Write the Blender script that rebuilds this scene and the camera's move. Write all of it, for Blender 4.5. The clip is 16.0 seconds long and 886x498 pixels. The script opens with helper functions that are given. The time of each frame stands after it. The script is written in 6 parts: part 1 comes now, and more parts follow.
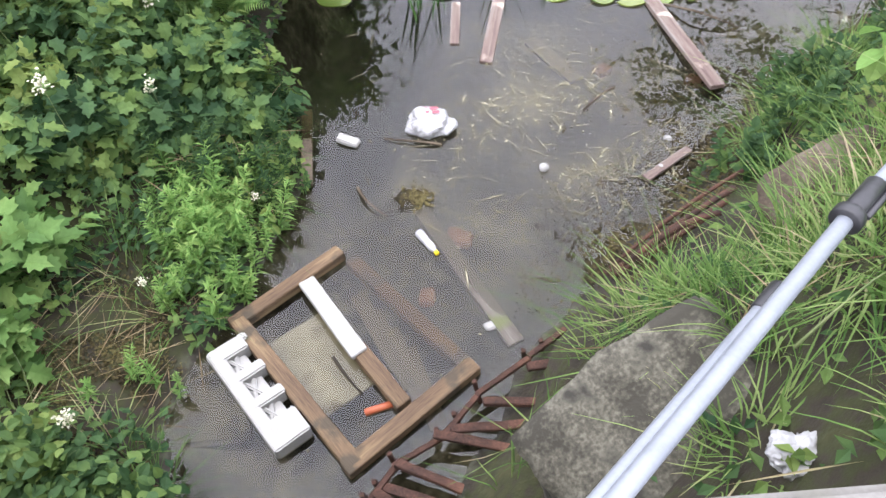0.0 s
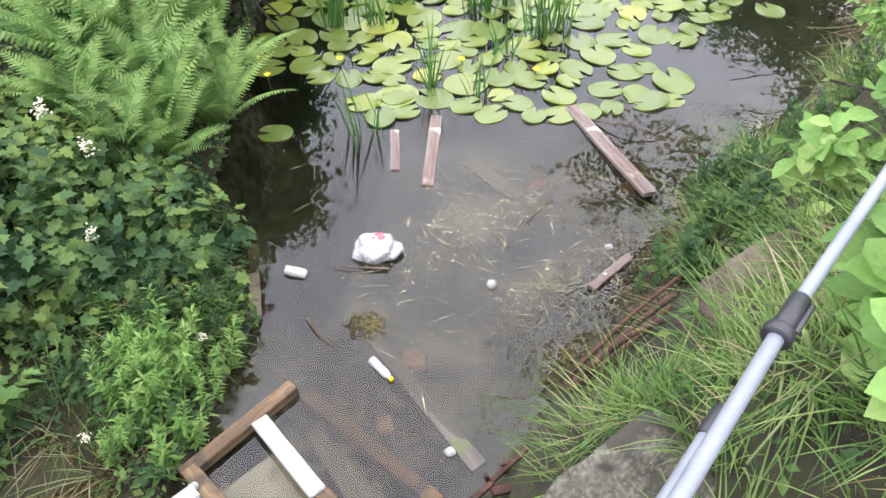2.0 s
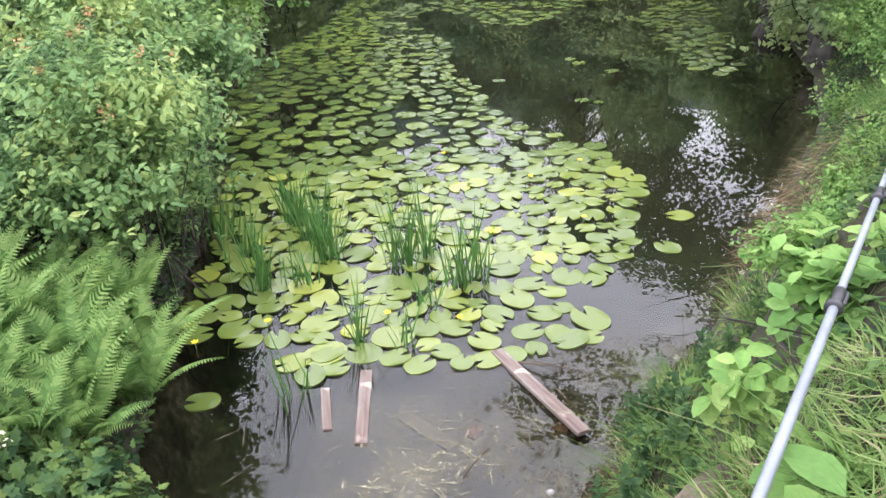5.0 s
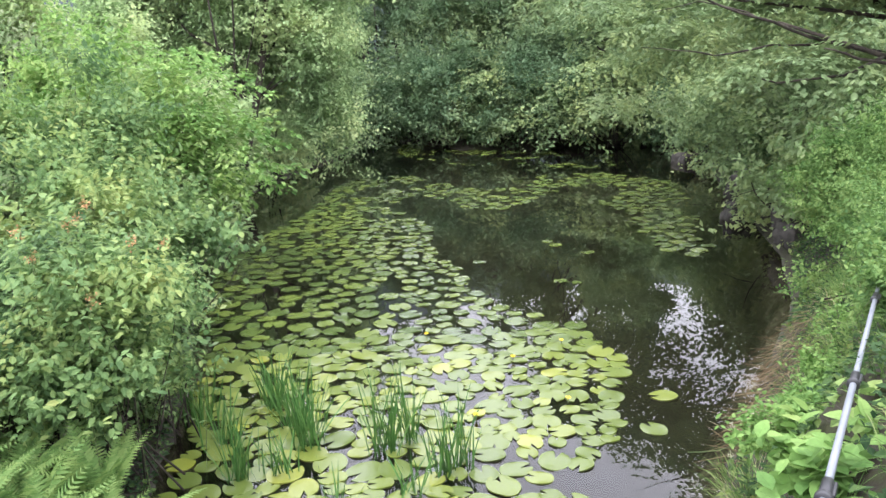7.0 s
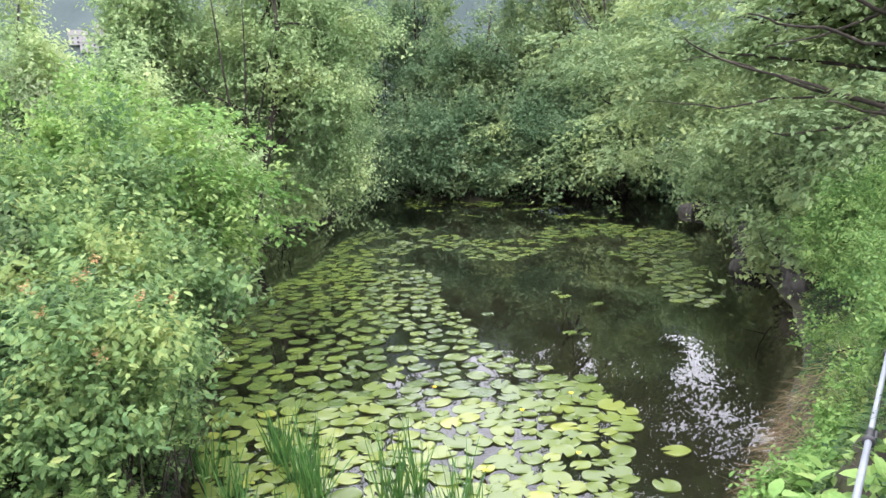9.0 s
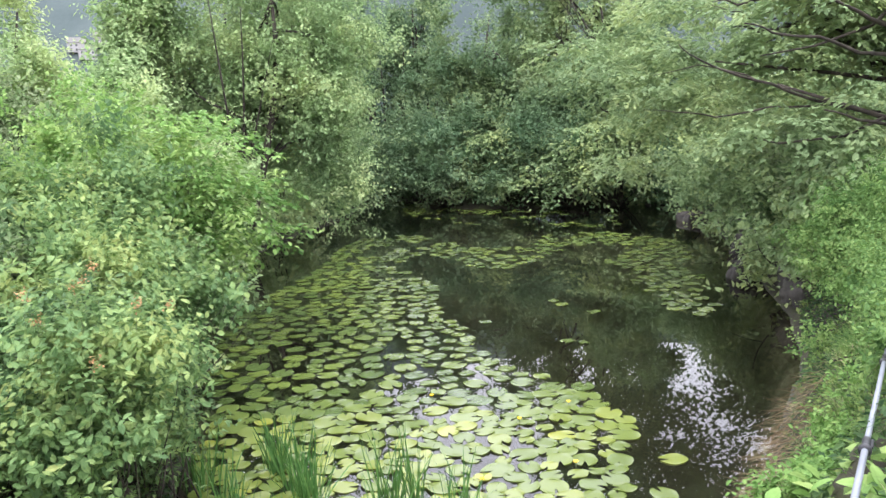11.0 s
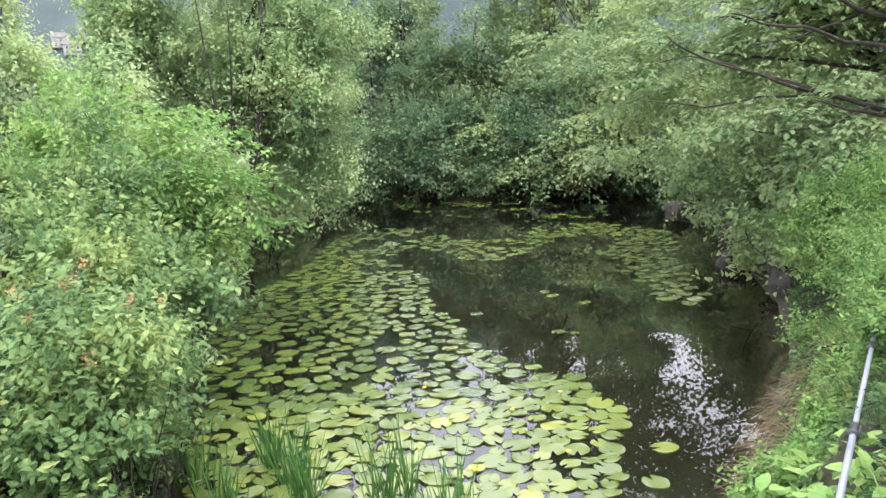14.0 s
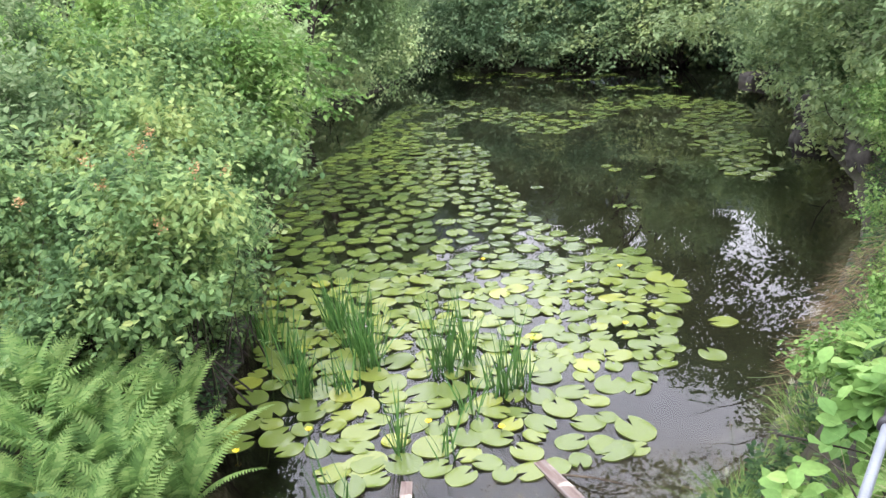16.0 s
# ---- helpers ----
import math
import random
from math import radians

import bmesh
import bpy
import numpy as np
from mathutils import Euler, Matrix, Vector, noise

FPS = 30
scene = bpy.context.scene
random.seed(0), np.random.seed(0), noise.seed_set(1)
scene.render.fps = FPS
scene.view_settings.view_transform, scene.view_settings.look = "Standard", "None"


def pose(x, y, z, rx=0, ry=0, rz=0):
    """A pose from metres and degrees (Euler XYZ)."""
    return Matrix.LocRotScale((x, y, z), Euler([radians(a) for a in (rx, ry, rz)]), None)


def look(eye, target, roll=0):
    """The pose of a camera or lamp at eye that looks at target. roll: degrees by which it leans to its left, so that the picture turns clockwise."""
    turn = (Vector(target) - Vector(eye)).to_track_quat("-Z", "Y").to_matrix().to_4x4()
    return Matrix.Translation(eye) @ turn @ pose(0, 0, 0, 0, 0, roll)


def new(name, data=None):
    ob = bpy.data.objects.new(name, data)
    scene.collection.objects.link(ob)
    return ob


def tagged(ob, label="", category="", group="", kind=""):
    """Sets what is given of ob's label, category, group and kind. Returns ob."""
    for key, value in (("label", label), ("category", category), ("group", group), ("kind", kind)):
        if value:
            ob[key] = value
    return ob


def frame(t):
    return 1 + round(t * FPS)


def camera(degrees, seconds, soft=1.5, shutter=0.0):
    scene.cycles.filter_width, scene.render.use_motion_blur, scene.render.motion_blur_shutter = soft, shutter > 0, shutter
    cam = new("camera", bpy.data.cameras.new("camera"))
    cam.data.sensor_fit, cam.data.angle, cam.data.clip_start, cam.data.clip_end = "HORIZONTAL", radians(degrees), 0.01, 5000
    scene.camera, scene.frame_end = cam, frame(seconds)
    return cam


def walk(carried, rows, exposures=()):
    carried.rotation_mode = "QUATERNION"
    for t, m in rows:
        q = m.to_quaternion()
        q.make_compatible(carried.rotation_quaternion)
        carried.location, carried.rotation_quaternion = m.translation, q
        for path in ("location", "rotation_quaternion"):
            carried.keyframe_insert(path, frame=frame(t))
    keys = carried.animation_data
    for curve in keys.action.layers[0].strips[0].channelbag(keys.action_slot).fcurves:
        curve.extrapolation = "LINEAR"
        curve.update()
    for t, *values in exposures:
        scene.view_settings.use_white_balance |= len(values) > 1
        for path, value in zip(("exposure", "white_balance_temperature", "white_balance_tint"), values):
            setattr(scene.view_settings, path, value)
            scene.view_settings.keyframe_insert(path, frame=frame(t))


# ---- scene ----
cam = camera(60.8, 16.0)
PATH = [
    (0, (1.058, -1.178, 3.642), (0.774, 0.017, 2.063), -0.9),
    (0.5, (1.068, -1.16, 3.652), (0.794, 0.068, 2.097), -1.5),
    (1, (1.078, -1.148, 3.67), (0.836, 0.138, 2.157), -2.0),
    (1.5, (1.089, -1.136, 3.689), (0.87, 0.212, 2.227), -2.0),
    (2, (1.087, -1.121, 3.711), (0.882, 0.306, 2.324), -1.4),
    (2.5, (1.092, -1.106, 3.734), (0.896, 0.413, 2.448), -1.0),
    (3, (1.096, -1.105, 3.767), (0.914, 0.494, 2.58), -0.6),
    (3.2, (1.11, -1.089, 3.767), (0.928, 0.533, 2.61), -0.7),
    (5.3, (1.13, -1.11, 3.847), (1.116, 0.715, 3.03), -1.8),
    (5.5, (1.125, -1.115, 3.853), (1.13, 0.731, 3.084), -1.5),
    (6, (1.117, -1.125, 3.877), (1.14, 0.768, 3.232), -1.9),
    (6.5, (1.117, -1.134, 3.902), (1.133, 0.794, 3.37), -1.8),
    (7, (1.124, -1.149, 3.92), (1.138, 0.8, 3.475), -2.0),
    (7.5, (1.115, -1.15, 3.934), (1.13, 0.812, 3.548), -2.0),
    (8, (1.125, -1.154, 3.937), (1.129, 0.816, 3.594), -2.4),
    (8.5, (1.129, -1.148, 3.941), (1.127, 0.826, 3.62), -2.3),
    (9, (1.136, -1.149, 3.945), (1.132, 0.827, 3.632), -2.3),
    (11.5, (1.142, -1.159, 3.949), (1.147, 0.82, 3.657), -2.2),
    (12, (1.151, -1.167, 3.947), (1.156, 0.811, 3.651), -2.4),
    (12.5, (1.144, -1.167, 3.954), (1.167, 0.811, 3.661), -2.3),
    (13, (1.137, -1.17, 3.95), (1.168, 0.806, 3.646), -2.4),
    (13.5, (1.138, -1.174, 3.953), (1.168, 0.801, 3.637), -2.5),
    (14, (1.129, -1.177, 3.952), (1.157, 0.798, 3.639), -2.7),
    (14.5, (1.121, -1.176, 3.948), (1.132, 0.795, 3.612), -2.6),
    (15, (1.109, -1.164, 3.94), (1.084, 0.799, 3.554), -3.0),
    (15.5, (1.117, -1.174, 3.931), (1.049, 0.77, 3.466), -2.9),
    (16, (1.119, -1.151, 3.915), (0.976, 0.743, 3.288), -3.4),
]
walk(cam, [(t, look(eye, target, roll)) for t, eye, target, roll in PATH])

# ---- light ----
CLOUD = 5.4
world = bpy.data.worlds.new("overcast_sky")
scene.world = world
world.use_nodes = True
wn, wl = world.node_tree.nodes, world.node_tree.links
wn.clear()
sky = wn.new("ShaderNodeTexSky")
sky.sky_type, sky.sun_disc = "NISHITA", False
sky.sun_elevation, sky.sun_rotation = radians(68), radians(229)
sky.dust_density = 4.0
dim = wn.new("ShaderNodeVectorMath")
dim.operation = "SCALE"
dim.inputs["Scale"].default_value = 0.09
wl.new(sky.outputs[0], dim.inputs[0])
# cloud cover: brightest overhead, dimmer towards the skyline
way = wn.new("ShaderNodeTexCoord")
up_ = wn.new("ShaderNodeSeparateXYZ")
wl.new(way.outputs["Generated"], up_.inputs[0])
cl = wn.new("ShaderNodeMapRange")
cl.inputs["From Min"].default_value, cl.inputs["From Max"].default_value = 0.0, 1.0
cl.inputs["To Min"].default_value, cl.inputs["To Max"].default_value = CLOUD / 1.6, CLOUD
wl.new(up_.outputs["Z"], cl.inputs["Value"])
cloud = wn.new("ShaderNodeVectorMath")
cloud.operation = "SCALE"
cloud.inputs[0].default_value = (1.0, 1.0, 1.16)
wl.new(cl.outputs[0], cloud.inputs["Scale"])
mixw = wn.new("ShaderNodeMix")
mixw.data_type = "RGBA"
mixw.inputs["Factor"].default_value = 0.88
wl.new(dim.outputs[0], mixw.inputs["A"])
wl.new(cloud.outputs[0], mixw.inputs["B"])
bg = wn.new("ShaderNodeBackground")
bg.inputs["Strength"].default_value = 1.0
wl.new(mixw.outputs["Result"], bg.inputs["Color"])
wo = wn.new("ShaderNodeOutputWorld")
wl.new(bg.outputs[0], wo.inputs["Surface"])

sun = new("sun", bpy.data.lights.new("sun", "SUN"))
sun.data.energy, sun.data.angle, sun.data.color = 1.5, radians(25), (1.0, 0.96, 0.88)
sun.matrix_world = look((-6, 2, 25), (1, 8, 0))

# ---- materials ----


def ramp_node(nodes, stops):
    r = nodes.new("ShaderNodeValToRGB")
    while len(r.color_ramp.elements) > 1:
        r.color_ramp.elements.remove(r.color_ramp.elements[-1])
    r.color_ramp.elements[0].position, r.color_ramp.elements[0].color = stops[0][0], (*stops[0][1], 1)
    for p, c in stops[1:]:
        r.color_ramp.elements.new(p).color = (*c, 1)
    return r


def surface(name, stops, scale=8.0, rough=0.7, bump=0.3, fine=60.0, metal=0.0, spec=0.5, stretch=(1, 1, 1), stains=None, per="object"):
    """A mottled surface: a colour ramp over two scales of noise, a shift from piece to piece, and fine relief."""
    m = bpy.data.materials.new(name)
    m.use_nodes = True
    n, l = m.node_tree.nodes, m.node_tree.links
    b = n["Principled BSDF"]
    co = n.new("ShaderNodeTexCoord")
    mp = n.new("ShaderNodeMapping")
    mp.inputs["Scale"].default_value = stretch
    l.new(co.outputs["Object"], mp.inputs["Vector"])
    big, small = n.new("ShaderNodeTexNoise"), n.new("ShaderNodeTexNoise")
    for t, s, d in ((big, scale, 4), (small, fine, 6)):
        t.inputs["Scale"].default_value, t.inputs["Detail"].default_value = s, d
        l.new(mp.outputs[0], t.inputs["Vector"])
    add = n.new("ShaderNodeMath")
    add.operation = "MULTIPLY_ADD"
    l.new(small.outputs[0], add.inputs[0])
    add.inputs[1].default_value = 0.45
    l.new(big.outputs[0], add.inputs[2])
    sub = n.new("ShaderNodeMath")
    sub.operation = "SUBTRACT"
    l.new(add.outputs[0], sub.inputs[0])
    sub.inputs[1].default_value = 0.22
    r = ramp_node(n, stops)
    l.new(sub.outputs[0], r.inputs[0])
    out = r.outputs[0]
    if stains:
        t3 = n.new("ShaderNodeTexNoise")
        t3.inputs["Scale"].default_value, t3.inputs["Detail"].default_value = stains[1], 5
        l.new(co.outputs["Object"], t3.inputs["Vector"])
        r3 = ramp_node(n, [(stains[2], (0, 0, 0)), (stains[2] + 0.12, (1, 1, 1))])
        l.new(t3.outputs[0], r3.inputs[0])
        mx = n.new("ShaderNodeMix")
        mx.data_type = "RGBA"
        l.new(r3.outputs[0], mx.inputs["Factor"])
        l.new(out, mx.inputs["A"])
        mx.inputs["B"].default_value = (*stains[0], 1)
        out = mx.outputs["Result"]
    l.new(out, b.inputs["Base Color"])
    b.inputs["Roughness"].default_value, b.inputs["Metallic"].default_value = rough, metal
    b.inputs["Specular IOR Level"].default_value = spec
    bp = n.new("ShaderNodeBump")
    bp.inputs["Strength"].default_value, bp.inputs["Distance"].default_value = bump, 0.01
    l.new(add.outputs[0], bp.inputs["Height"])
    l.new(bp.outputs[0], b.inputs["Normal"])
    return m


def leaf_material(name, stops, rough=0.62, glow=0.4, patch=0.6, spec=0.17, own_tone=0.2, single=0.42):
    """Leaves: each island its own tone, paler and darker patches over the plant, and light that passes through."""
    m = bpy.data.materials.new(name)
    m.use_nodes = True
    n, l = m.node_tree.nodes, m.node_tree.links
    b, out = n["Principled BSDF"], n["Material Output"]
    geo, co = n.new("ShaderNodeNewGeometry"), n.new("ShaderNodeTexCoord")
    t = n.new("ShaderNodeTexNoise")
    t.inputs["Scale"].default_value, t.inputs["Detail"].default_value = patch, 3
    l.new(co.outputs["Object"], t.inputs["Vector"])
    a = n.new("ShaderNodeMath")
    a.operation = "MULTIPLY_ADD"
    l.new(geo.outputs["Random Per Island"], a.inputs[0])
    a.inputs[1].default_value = single
    wide = n.new("ShaderNodeMath")
    wide.operation = "MULTIPLY_ADD"
    l.new(t.outputs[0], wide.inputs[0])
    wide.inputs[1].default_value = 1.6
    own = n.new("ShaderNodeObjectInfo")
    shift = n.new("ShaderNodeMath")
    shift.operation = "MULTIPLY"
    shift.inputs[1].default_value = own_tone
    l.new(own.outputs["Random"], shift.inputs[0])
    l.new(shift.outputs[0], wide.inputs[2])
    l.new(wide.outputs[0], a.inputs[2])
    s = n.new("ShaderNodeMath")
    s.operation = "SUBTRACT"
    l.new(a.outputs[0], s.inputs[0])
    s.inputs[1].default_value = 0.3 + own_tone / 2 + single / 2
    r = ramp_node(n, stops)
    l.new(s.outputs[0], r.inputs[0])
    t2 = n.new("ShaderNodeTexNoise")
    t2.inputs["Scale"].default_value, t2.inputs["Detail"].default_value = 45, 3
    l.new(co.outputs["Object"], t2.inputs["Vector"])
    hs = n.new("ShaderNodeHueSaturation")
    v = n.new("ShaderNodeMapRange")
    v.inputs["To Min"].default_value, v.inputs["To Max"].default_value = 0.75, 1.25
    l.new(t2.outputs[0], v.inputs["Value"])
    l.new(v.outputs[0], hs.inputs["Value"])
    l.new(r.outputs[0], hs.inputs["Color"])
    l.new(hs.outputs[0], b.inputs["Base Color"])
    b.inputs["Roughness"].default_value, b.inputs["Specular IOR Level"].default_value = rough, spec
    tr = n.new("ShaderNodeBsdfTranslucent")
    l.new(hs.outputs[0], tr.inputs["Color"])
    mx = n.new("ShaderNodeMixShader")
    mx.inputs[0].default_value = glow
    l.new(b.outputs[0], mx.inputs[1])
    l.new(tr.outputs[0], mx.inputs[2])
    l.new(mx.outputs[0], out.inputs["Surface"])
    return m


def water_material():
    m = bpy.data.materials.new("pond_water")
    m.use_nodes = True
    n, l = m.node_tree.nodes, m.node_tree.links
    n.remove(n["Principled BSDF"])
    co = n.new("ShaderNodeTexCoord")
    t = n.new("ShaderNodeTexNoise")
    t.inputs["Scale"].default_value, t.inputs["Detail"].default_value = 2.2, 3
    l.new(co.outputs["Object"], t.inputs["Vector"])
    bp = n.new("ShaderNodeBump")
    bp.inputs["Strength"].default_value, bp.inputs["Distance"].default_value = 0.02, 0.02
    l.new(t.outputs[0], bp.inputs["Height"])
    fr = n.new("ShaderNodeFresnel")
    fr.inputs["IOR"].default_value = 1.45
    l.new(bp.outputs[0], fr.inputs["Normal"])
    tp, gl = n.new("ShaderNodeBsdfTransparent"), n.new("ShaderNodeBsdfGlossy")
    tp.inputs["Color"].default_value = (0.66, 0.64, 0.52, 1)
    gl.inputs["Color"].default_value = (1, 1, 1, 1)
    gl.inputs["Roughness"].default_value = 0.01
    l.new(bp.outputs[0], gl.inputs["Normal"])
    mx = n.new("ShaderNodeMixShader")
    l.new(fr.outputs[0], mx.inputs[0])
    l.new(tp.outputs[0], mx.inputs[1])
    l.new(gl.outputs[0], mx.inputs[2])
    # drifting scum and silt in the water
    t2 = n.new("ShaderNodeTexNoise")
    t2.inputs["Scale"].default_value, t2.inputs["Detail"].default_value = 1.1, 6
    l.new(co.outputs["Object"], t2.inputs["Vector"])
    r = ramp_node(n, [(0.38, (0.0, 0.0, 0.0)), (0.75, (0.02, 0.02, 0.02))])
    l.new(t2.outputs[0], r.inputs[0])
    df = n.new("ShaderNodeBsdfDiffuse")
    df.inputs["Color"].default_value = (0.08, 0.075, 0.055, 1)
    m2 = n.new("ShaderNodeMixShader")
    l.new(r.outputs[0], m2.inputs[0])
    l.new(mx.outputs[0], m2.inputs[1])
    l.new(df.outputs[0], m2.inputs[2])
    l.new(m2.outputs[0], n["Material Output"].inputs["Surface"])
    return m


def ground_material():
    """Silt under the water, coloured darker with depth for light lost there; soil with moss and litter on the banks."""
    m = bpy.data.materials.new("bank_soil")
    m.use_nodes = True
    n, l = m.node_tree.nodes, m.node_tree.links
    b = n["Principled BSDF"]
    co = n.new("ShaderNodeTexCoord")
    sep = n.new("ShaderNodeSeparateXYZ")
    l.new(co.outputs["Object"], sep.inputs[0])
    t1, t2, t3 = (n.new("ShaderNodeTexNoise") for _ in range(3))
    for t, s, d in ((t1, 1.6, 6), (t2, 14, 6), (t3, 90, 4)):
        t.inputs["Scale"].default_value, t.inputs["Detail"].default_value = s, d
        l.new(co.outputs["Object"], t.inputs["Vector"])
    add = n.new("ShaderNodeMath")
    add.operation = "ADD"
    l.new(t1.outputs[0], add.inputs[0])
    l.new(t2.outputs[0], add.inputs[1])
    half = n.new("ShaderNodeMath")
    half.operation = "MULTIPLY"
    half.inputs[1].default_value = 0.5
    l.new(add.outputs[0], half.inputs[0])
    soil = ramp_node(n, [(0.34, (0.01, 0.008, 0.005)), (0.47, (0.026, 0.02, 0.012)), (0.55, (0.026, 0.03, 0.007)), (0.68, (0.045, 0.043, 0.014))])
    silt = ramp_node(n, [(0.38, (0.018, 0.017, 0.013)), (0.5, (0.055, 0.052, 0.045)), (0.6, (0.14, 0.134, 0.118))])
    dim_bed = ramp_node(n, [(0.36, (0.006, 0.006, 0.004)), (0.64, (0.014, 0.014, 0.008))])
    for r in (soil, silt, dim_bed):
        l.new(half.outputs[0], r.inputs[0])

    def mixed(f, a, c):
        x = n.new("ShaderNodeMix")
        x.data_type = "RGBA"
        l.new(f, x.inputs["Factor"])
        l.new(a, x.inputs["A"])
        l.new(c, x.inputs["B"])
        return x.outputs["Result"]

    def ranged(src, a, c):
        x = n.new("ShaderNodeMapRange")
        x.inputs["From Min"].default_value, x.inputs["From Max"].default_value = a, c
        l.new(src, x.inputs["Value"])
        return x.outputs[0]
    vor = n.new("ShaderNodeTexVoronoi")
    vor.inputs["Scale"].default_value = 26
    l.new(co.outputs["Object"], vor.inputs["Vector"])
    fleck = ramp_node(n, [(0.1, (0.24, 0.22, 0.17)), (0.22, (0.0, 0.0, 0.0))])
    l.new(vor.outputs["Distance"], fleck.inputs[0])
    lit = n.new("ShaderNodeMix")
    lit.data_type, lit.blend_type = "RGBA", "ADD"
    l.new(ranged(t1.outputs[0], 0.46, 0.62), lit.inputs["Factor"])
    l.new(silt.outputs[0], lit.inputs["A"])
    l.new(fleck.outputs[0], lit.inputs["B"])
    # deep bed painted dark, standing in for light lost in murky water
    bed = mixed(ranged(sep.outputs["Z"], -0.38, -0.75), lit.outputs["Result"], dim_bed.outputs[0])
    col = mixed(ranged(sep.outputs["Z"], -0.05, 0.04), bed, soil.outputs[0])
    l.new(col, b.inputs["Base Color"])
    b.inputs["Roughness"].default_value = 0.9
    bp = n.new("ShaderNodeBump")
    bp.inputs["Strength"].default_value, bp.inputs["Distance"].default_value = 0.6, 0.02
    l.new(t2.outputs[0], bp.inputs["Height"])
    bp2 = n.new("ShaderNodeBump")
    bp2.inputs["Strength"].default_value, bp2.inputs["Distance"].default_value = 0.5, 0.006
    l.new(t3.outputs[0], bp2.inputs["Height"])
    l.new(bp.outputs[0], bp2.inputs["Normal"])
    l.new(bp2.outputs[0], b.inputs["Normal"])
    return m


WATER, GROUND = water_material(), ground_material()
G = leaf_material
LEAF_HERB = G("herb_leaf", [(0.2, (0.030, 0.069, 0.029)), (0.45, (0.067, 0.127, 0.046)), (0.65, (0.123, 0.196, 0.055)), (0.85, (0.195, 0.255, 0.072))], patch=1.6)
LEAF_FERN = G("fern_leaf", [(0.2, (0.066, 0.138, 0.040)), (0.5, (0.138, 0.245, 0.070)), (0.8, (0.240, 0.350, 0.112))], patch=2.0)
LEAF_ROSE = G("bramble_leaf", [(0.2, (0.088, 0.165, 0.064)), (0.5, (0.190, 0.300, 0.112)), (0.75, (0.320, 0.410, 0.145)), (1.0, (0.330, 0.355, 0.120))], patch=1.1, single=0.32)
LEAF_BRIGHT = G("fresh_leaf", [(0.2, (0.105, 0.212, 0.056)), (0.5, (0.208, 0.355, 0.100)), (0.8, (0.365, 0.490, 0.165))], patch=0.9, single=0.32)
LEAF_WILLOW = G("willow_leaf", [(0.2, (0.175, 0.270, 0.120)), (0.5, (0.315, 0.430, 0.195)), (0.8, (0.480, 0.560, 0.260))], patch=0.5, single=0.2)
LEAF_YELLOW = G("pale_bush_leaf", [(0.2, (0.085, 0.154, 0.063)), (0.5, (0.171, 0.253, 0.109)), (0.8, (0.299, 0.352, 0.199))], patch=0.7, single=0.32)
# far-bank leaves kept dark: shade low on the shore is in their colour
LEAF_FAR_SHADED = G("far_tree_leaf_shaded", [(0.2, (0.080, 0.145, 0.072)), (0.5, (0.158, 0.240, 0.120)), (0.8, (0.280, 0.360, 0.165))], patch=0.35, single=0.2)
LEAF_MAPLE = G("maple_leaf", [(0.2, (0.140, 0.215, 0.100)), (0.5, (0.235, 0.325, 0.150)), (0.75, (0.345, 0.420, 0.180)), (1.0, (0.310, 0.375, 0.120))], patch=0.5, single=0.2)
GRASS = G("grass_blade", [(0.2, (0.053, 0.114, 0.029)), (0.5, (0.124, 0.220, 0.057)), (0.8, (0.247, 0.324, 0.114)), (0.95, (0.414, 0.343, 0.228))], patch=2.5)
SCRAP = surface("rotting_leaf_scraps", [(0.3, (0.11, 0.10, 0.06)), (0.5, (0.23, 0.21, 0.13)), (0.75, (0.42, 0.39, 0.27))], scale=9, rough=0.7, bump=0.1)
STRAW = G("dry_grass", [(0.2, (0.152, 0.107, 0.062)), (0.5, (0.257, 0.195, 0.116)), (0.8, (0.363, 0.319, 0.195))], patch=2.0, glow=0.2)
REED = G("reed_blade", [(0.2, (0.033, 0.099, 0.029)), (0.5, (0.076, 0.178, 0.042)), (0.8, (0.142, 0.267, 0.071))], patch=2.0, glow=0.25)
PAD = G("lily_pad_leaf", [(0.15, (0.060, 0.094, 0.022)), (0.5, (0.116, 0.156, 0.031)), (0.7, (0.168, 0.202, 0.038)), (0.82, (0.370, 0.360, 0.020))], rough=0.24, glow=0.06, patch=0.01, own_tone=0.4, spec=0.62)
PETAL_Y = surface("yellow_petal", [(0.3, (0.75, 0.52, 0.01)), (0.7, (0.85, 0.68, 0.02))], rough=0.5, bump=0.05)
PETAL_W = surface("cream_blossom", [(0.3, (0.385, 0.385, 0.252)), (0.7, (0.560, 0.553, 0.420))], rough=0.8, bump=0.1, scale=30)
BLOSSOM_O = surface("orange_shoot", [(0.3, (0.32, 0.16, 0.07)), (0.7, (0.45, 0.28, 0.12))], rough=0.8, bump=0.1, scale=30)
BARK = surface("bark", [(0.3, (0.014, 0.011, 0.008)), (0.55, (0.036, 0.028, 0.02)), (0.75, (0.08, 0.068, 0.052))], scale=4, fine=30, rough=0.95, bump=0.8, stretch=(1, 1, 0.25))
WEED = G("pond_weed", [(0.2, (0.022, 0.018, 0.009)), (0.5, (0.060, 0.048, 0.022)), (0.8, (0.115, 0.098, 0.038))], patch=3.0, glow=0.1)
STEM = surface("green_stem", [(0.3, (0.06, 0.1, 0.03)), (0.7, (0.14, 0.17, 0.06))], scale=8, rough=0.7, bump=0.1)
TWIG = surface("dead_twig", [(0.3, (0.055, 0.041, 0.028)), (0.7, (0.154, 0.121, 0.083))], scale=8, rough=0.9, bump=0.3)
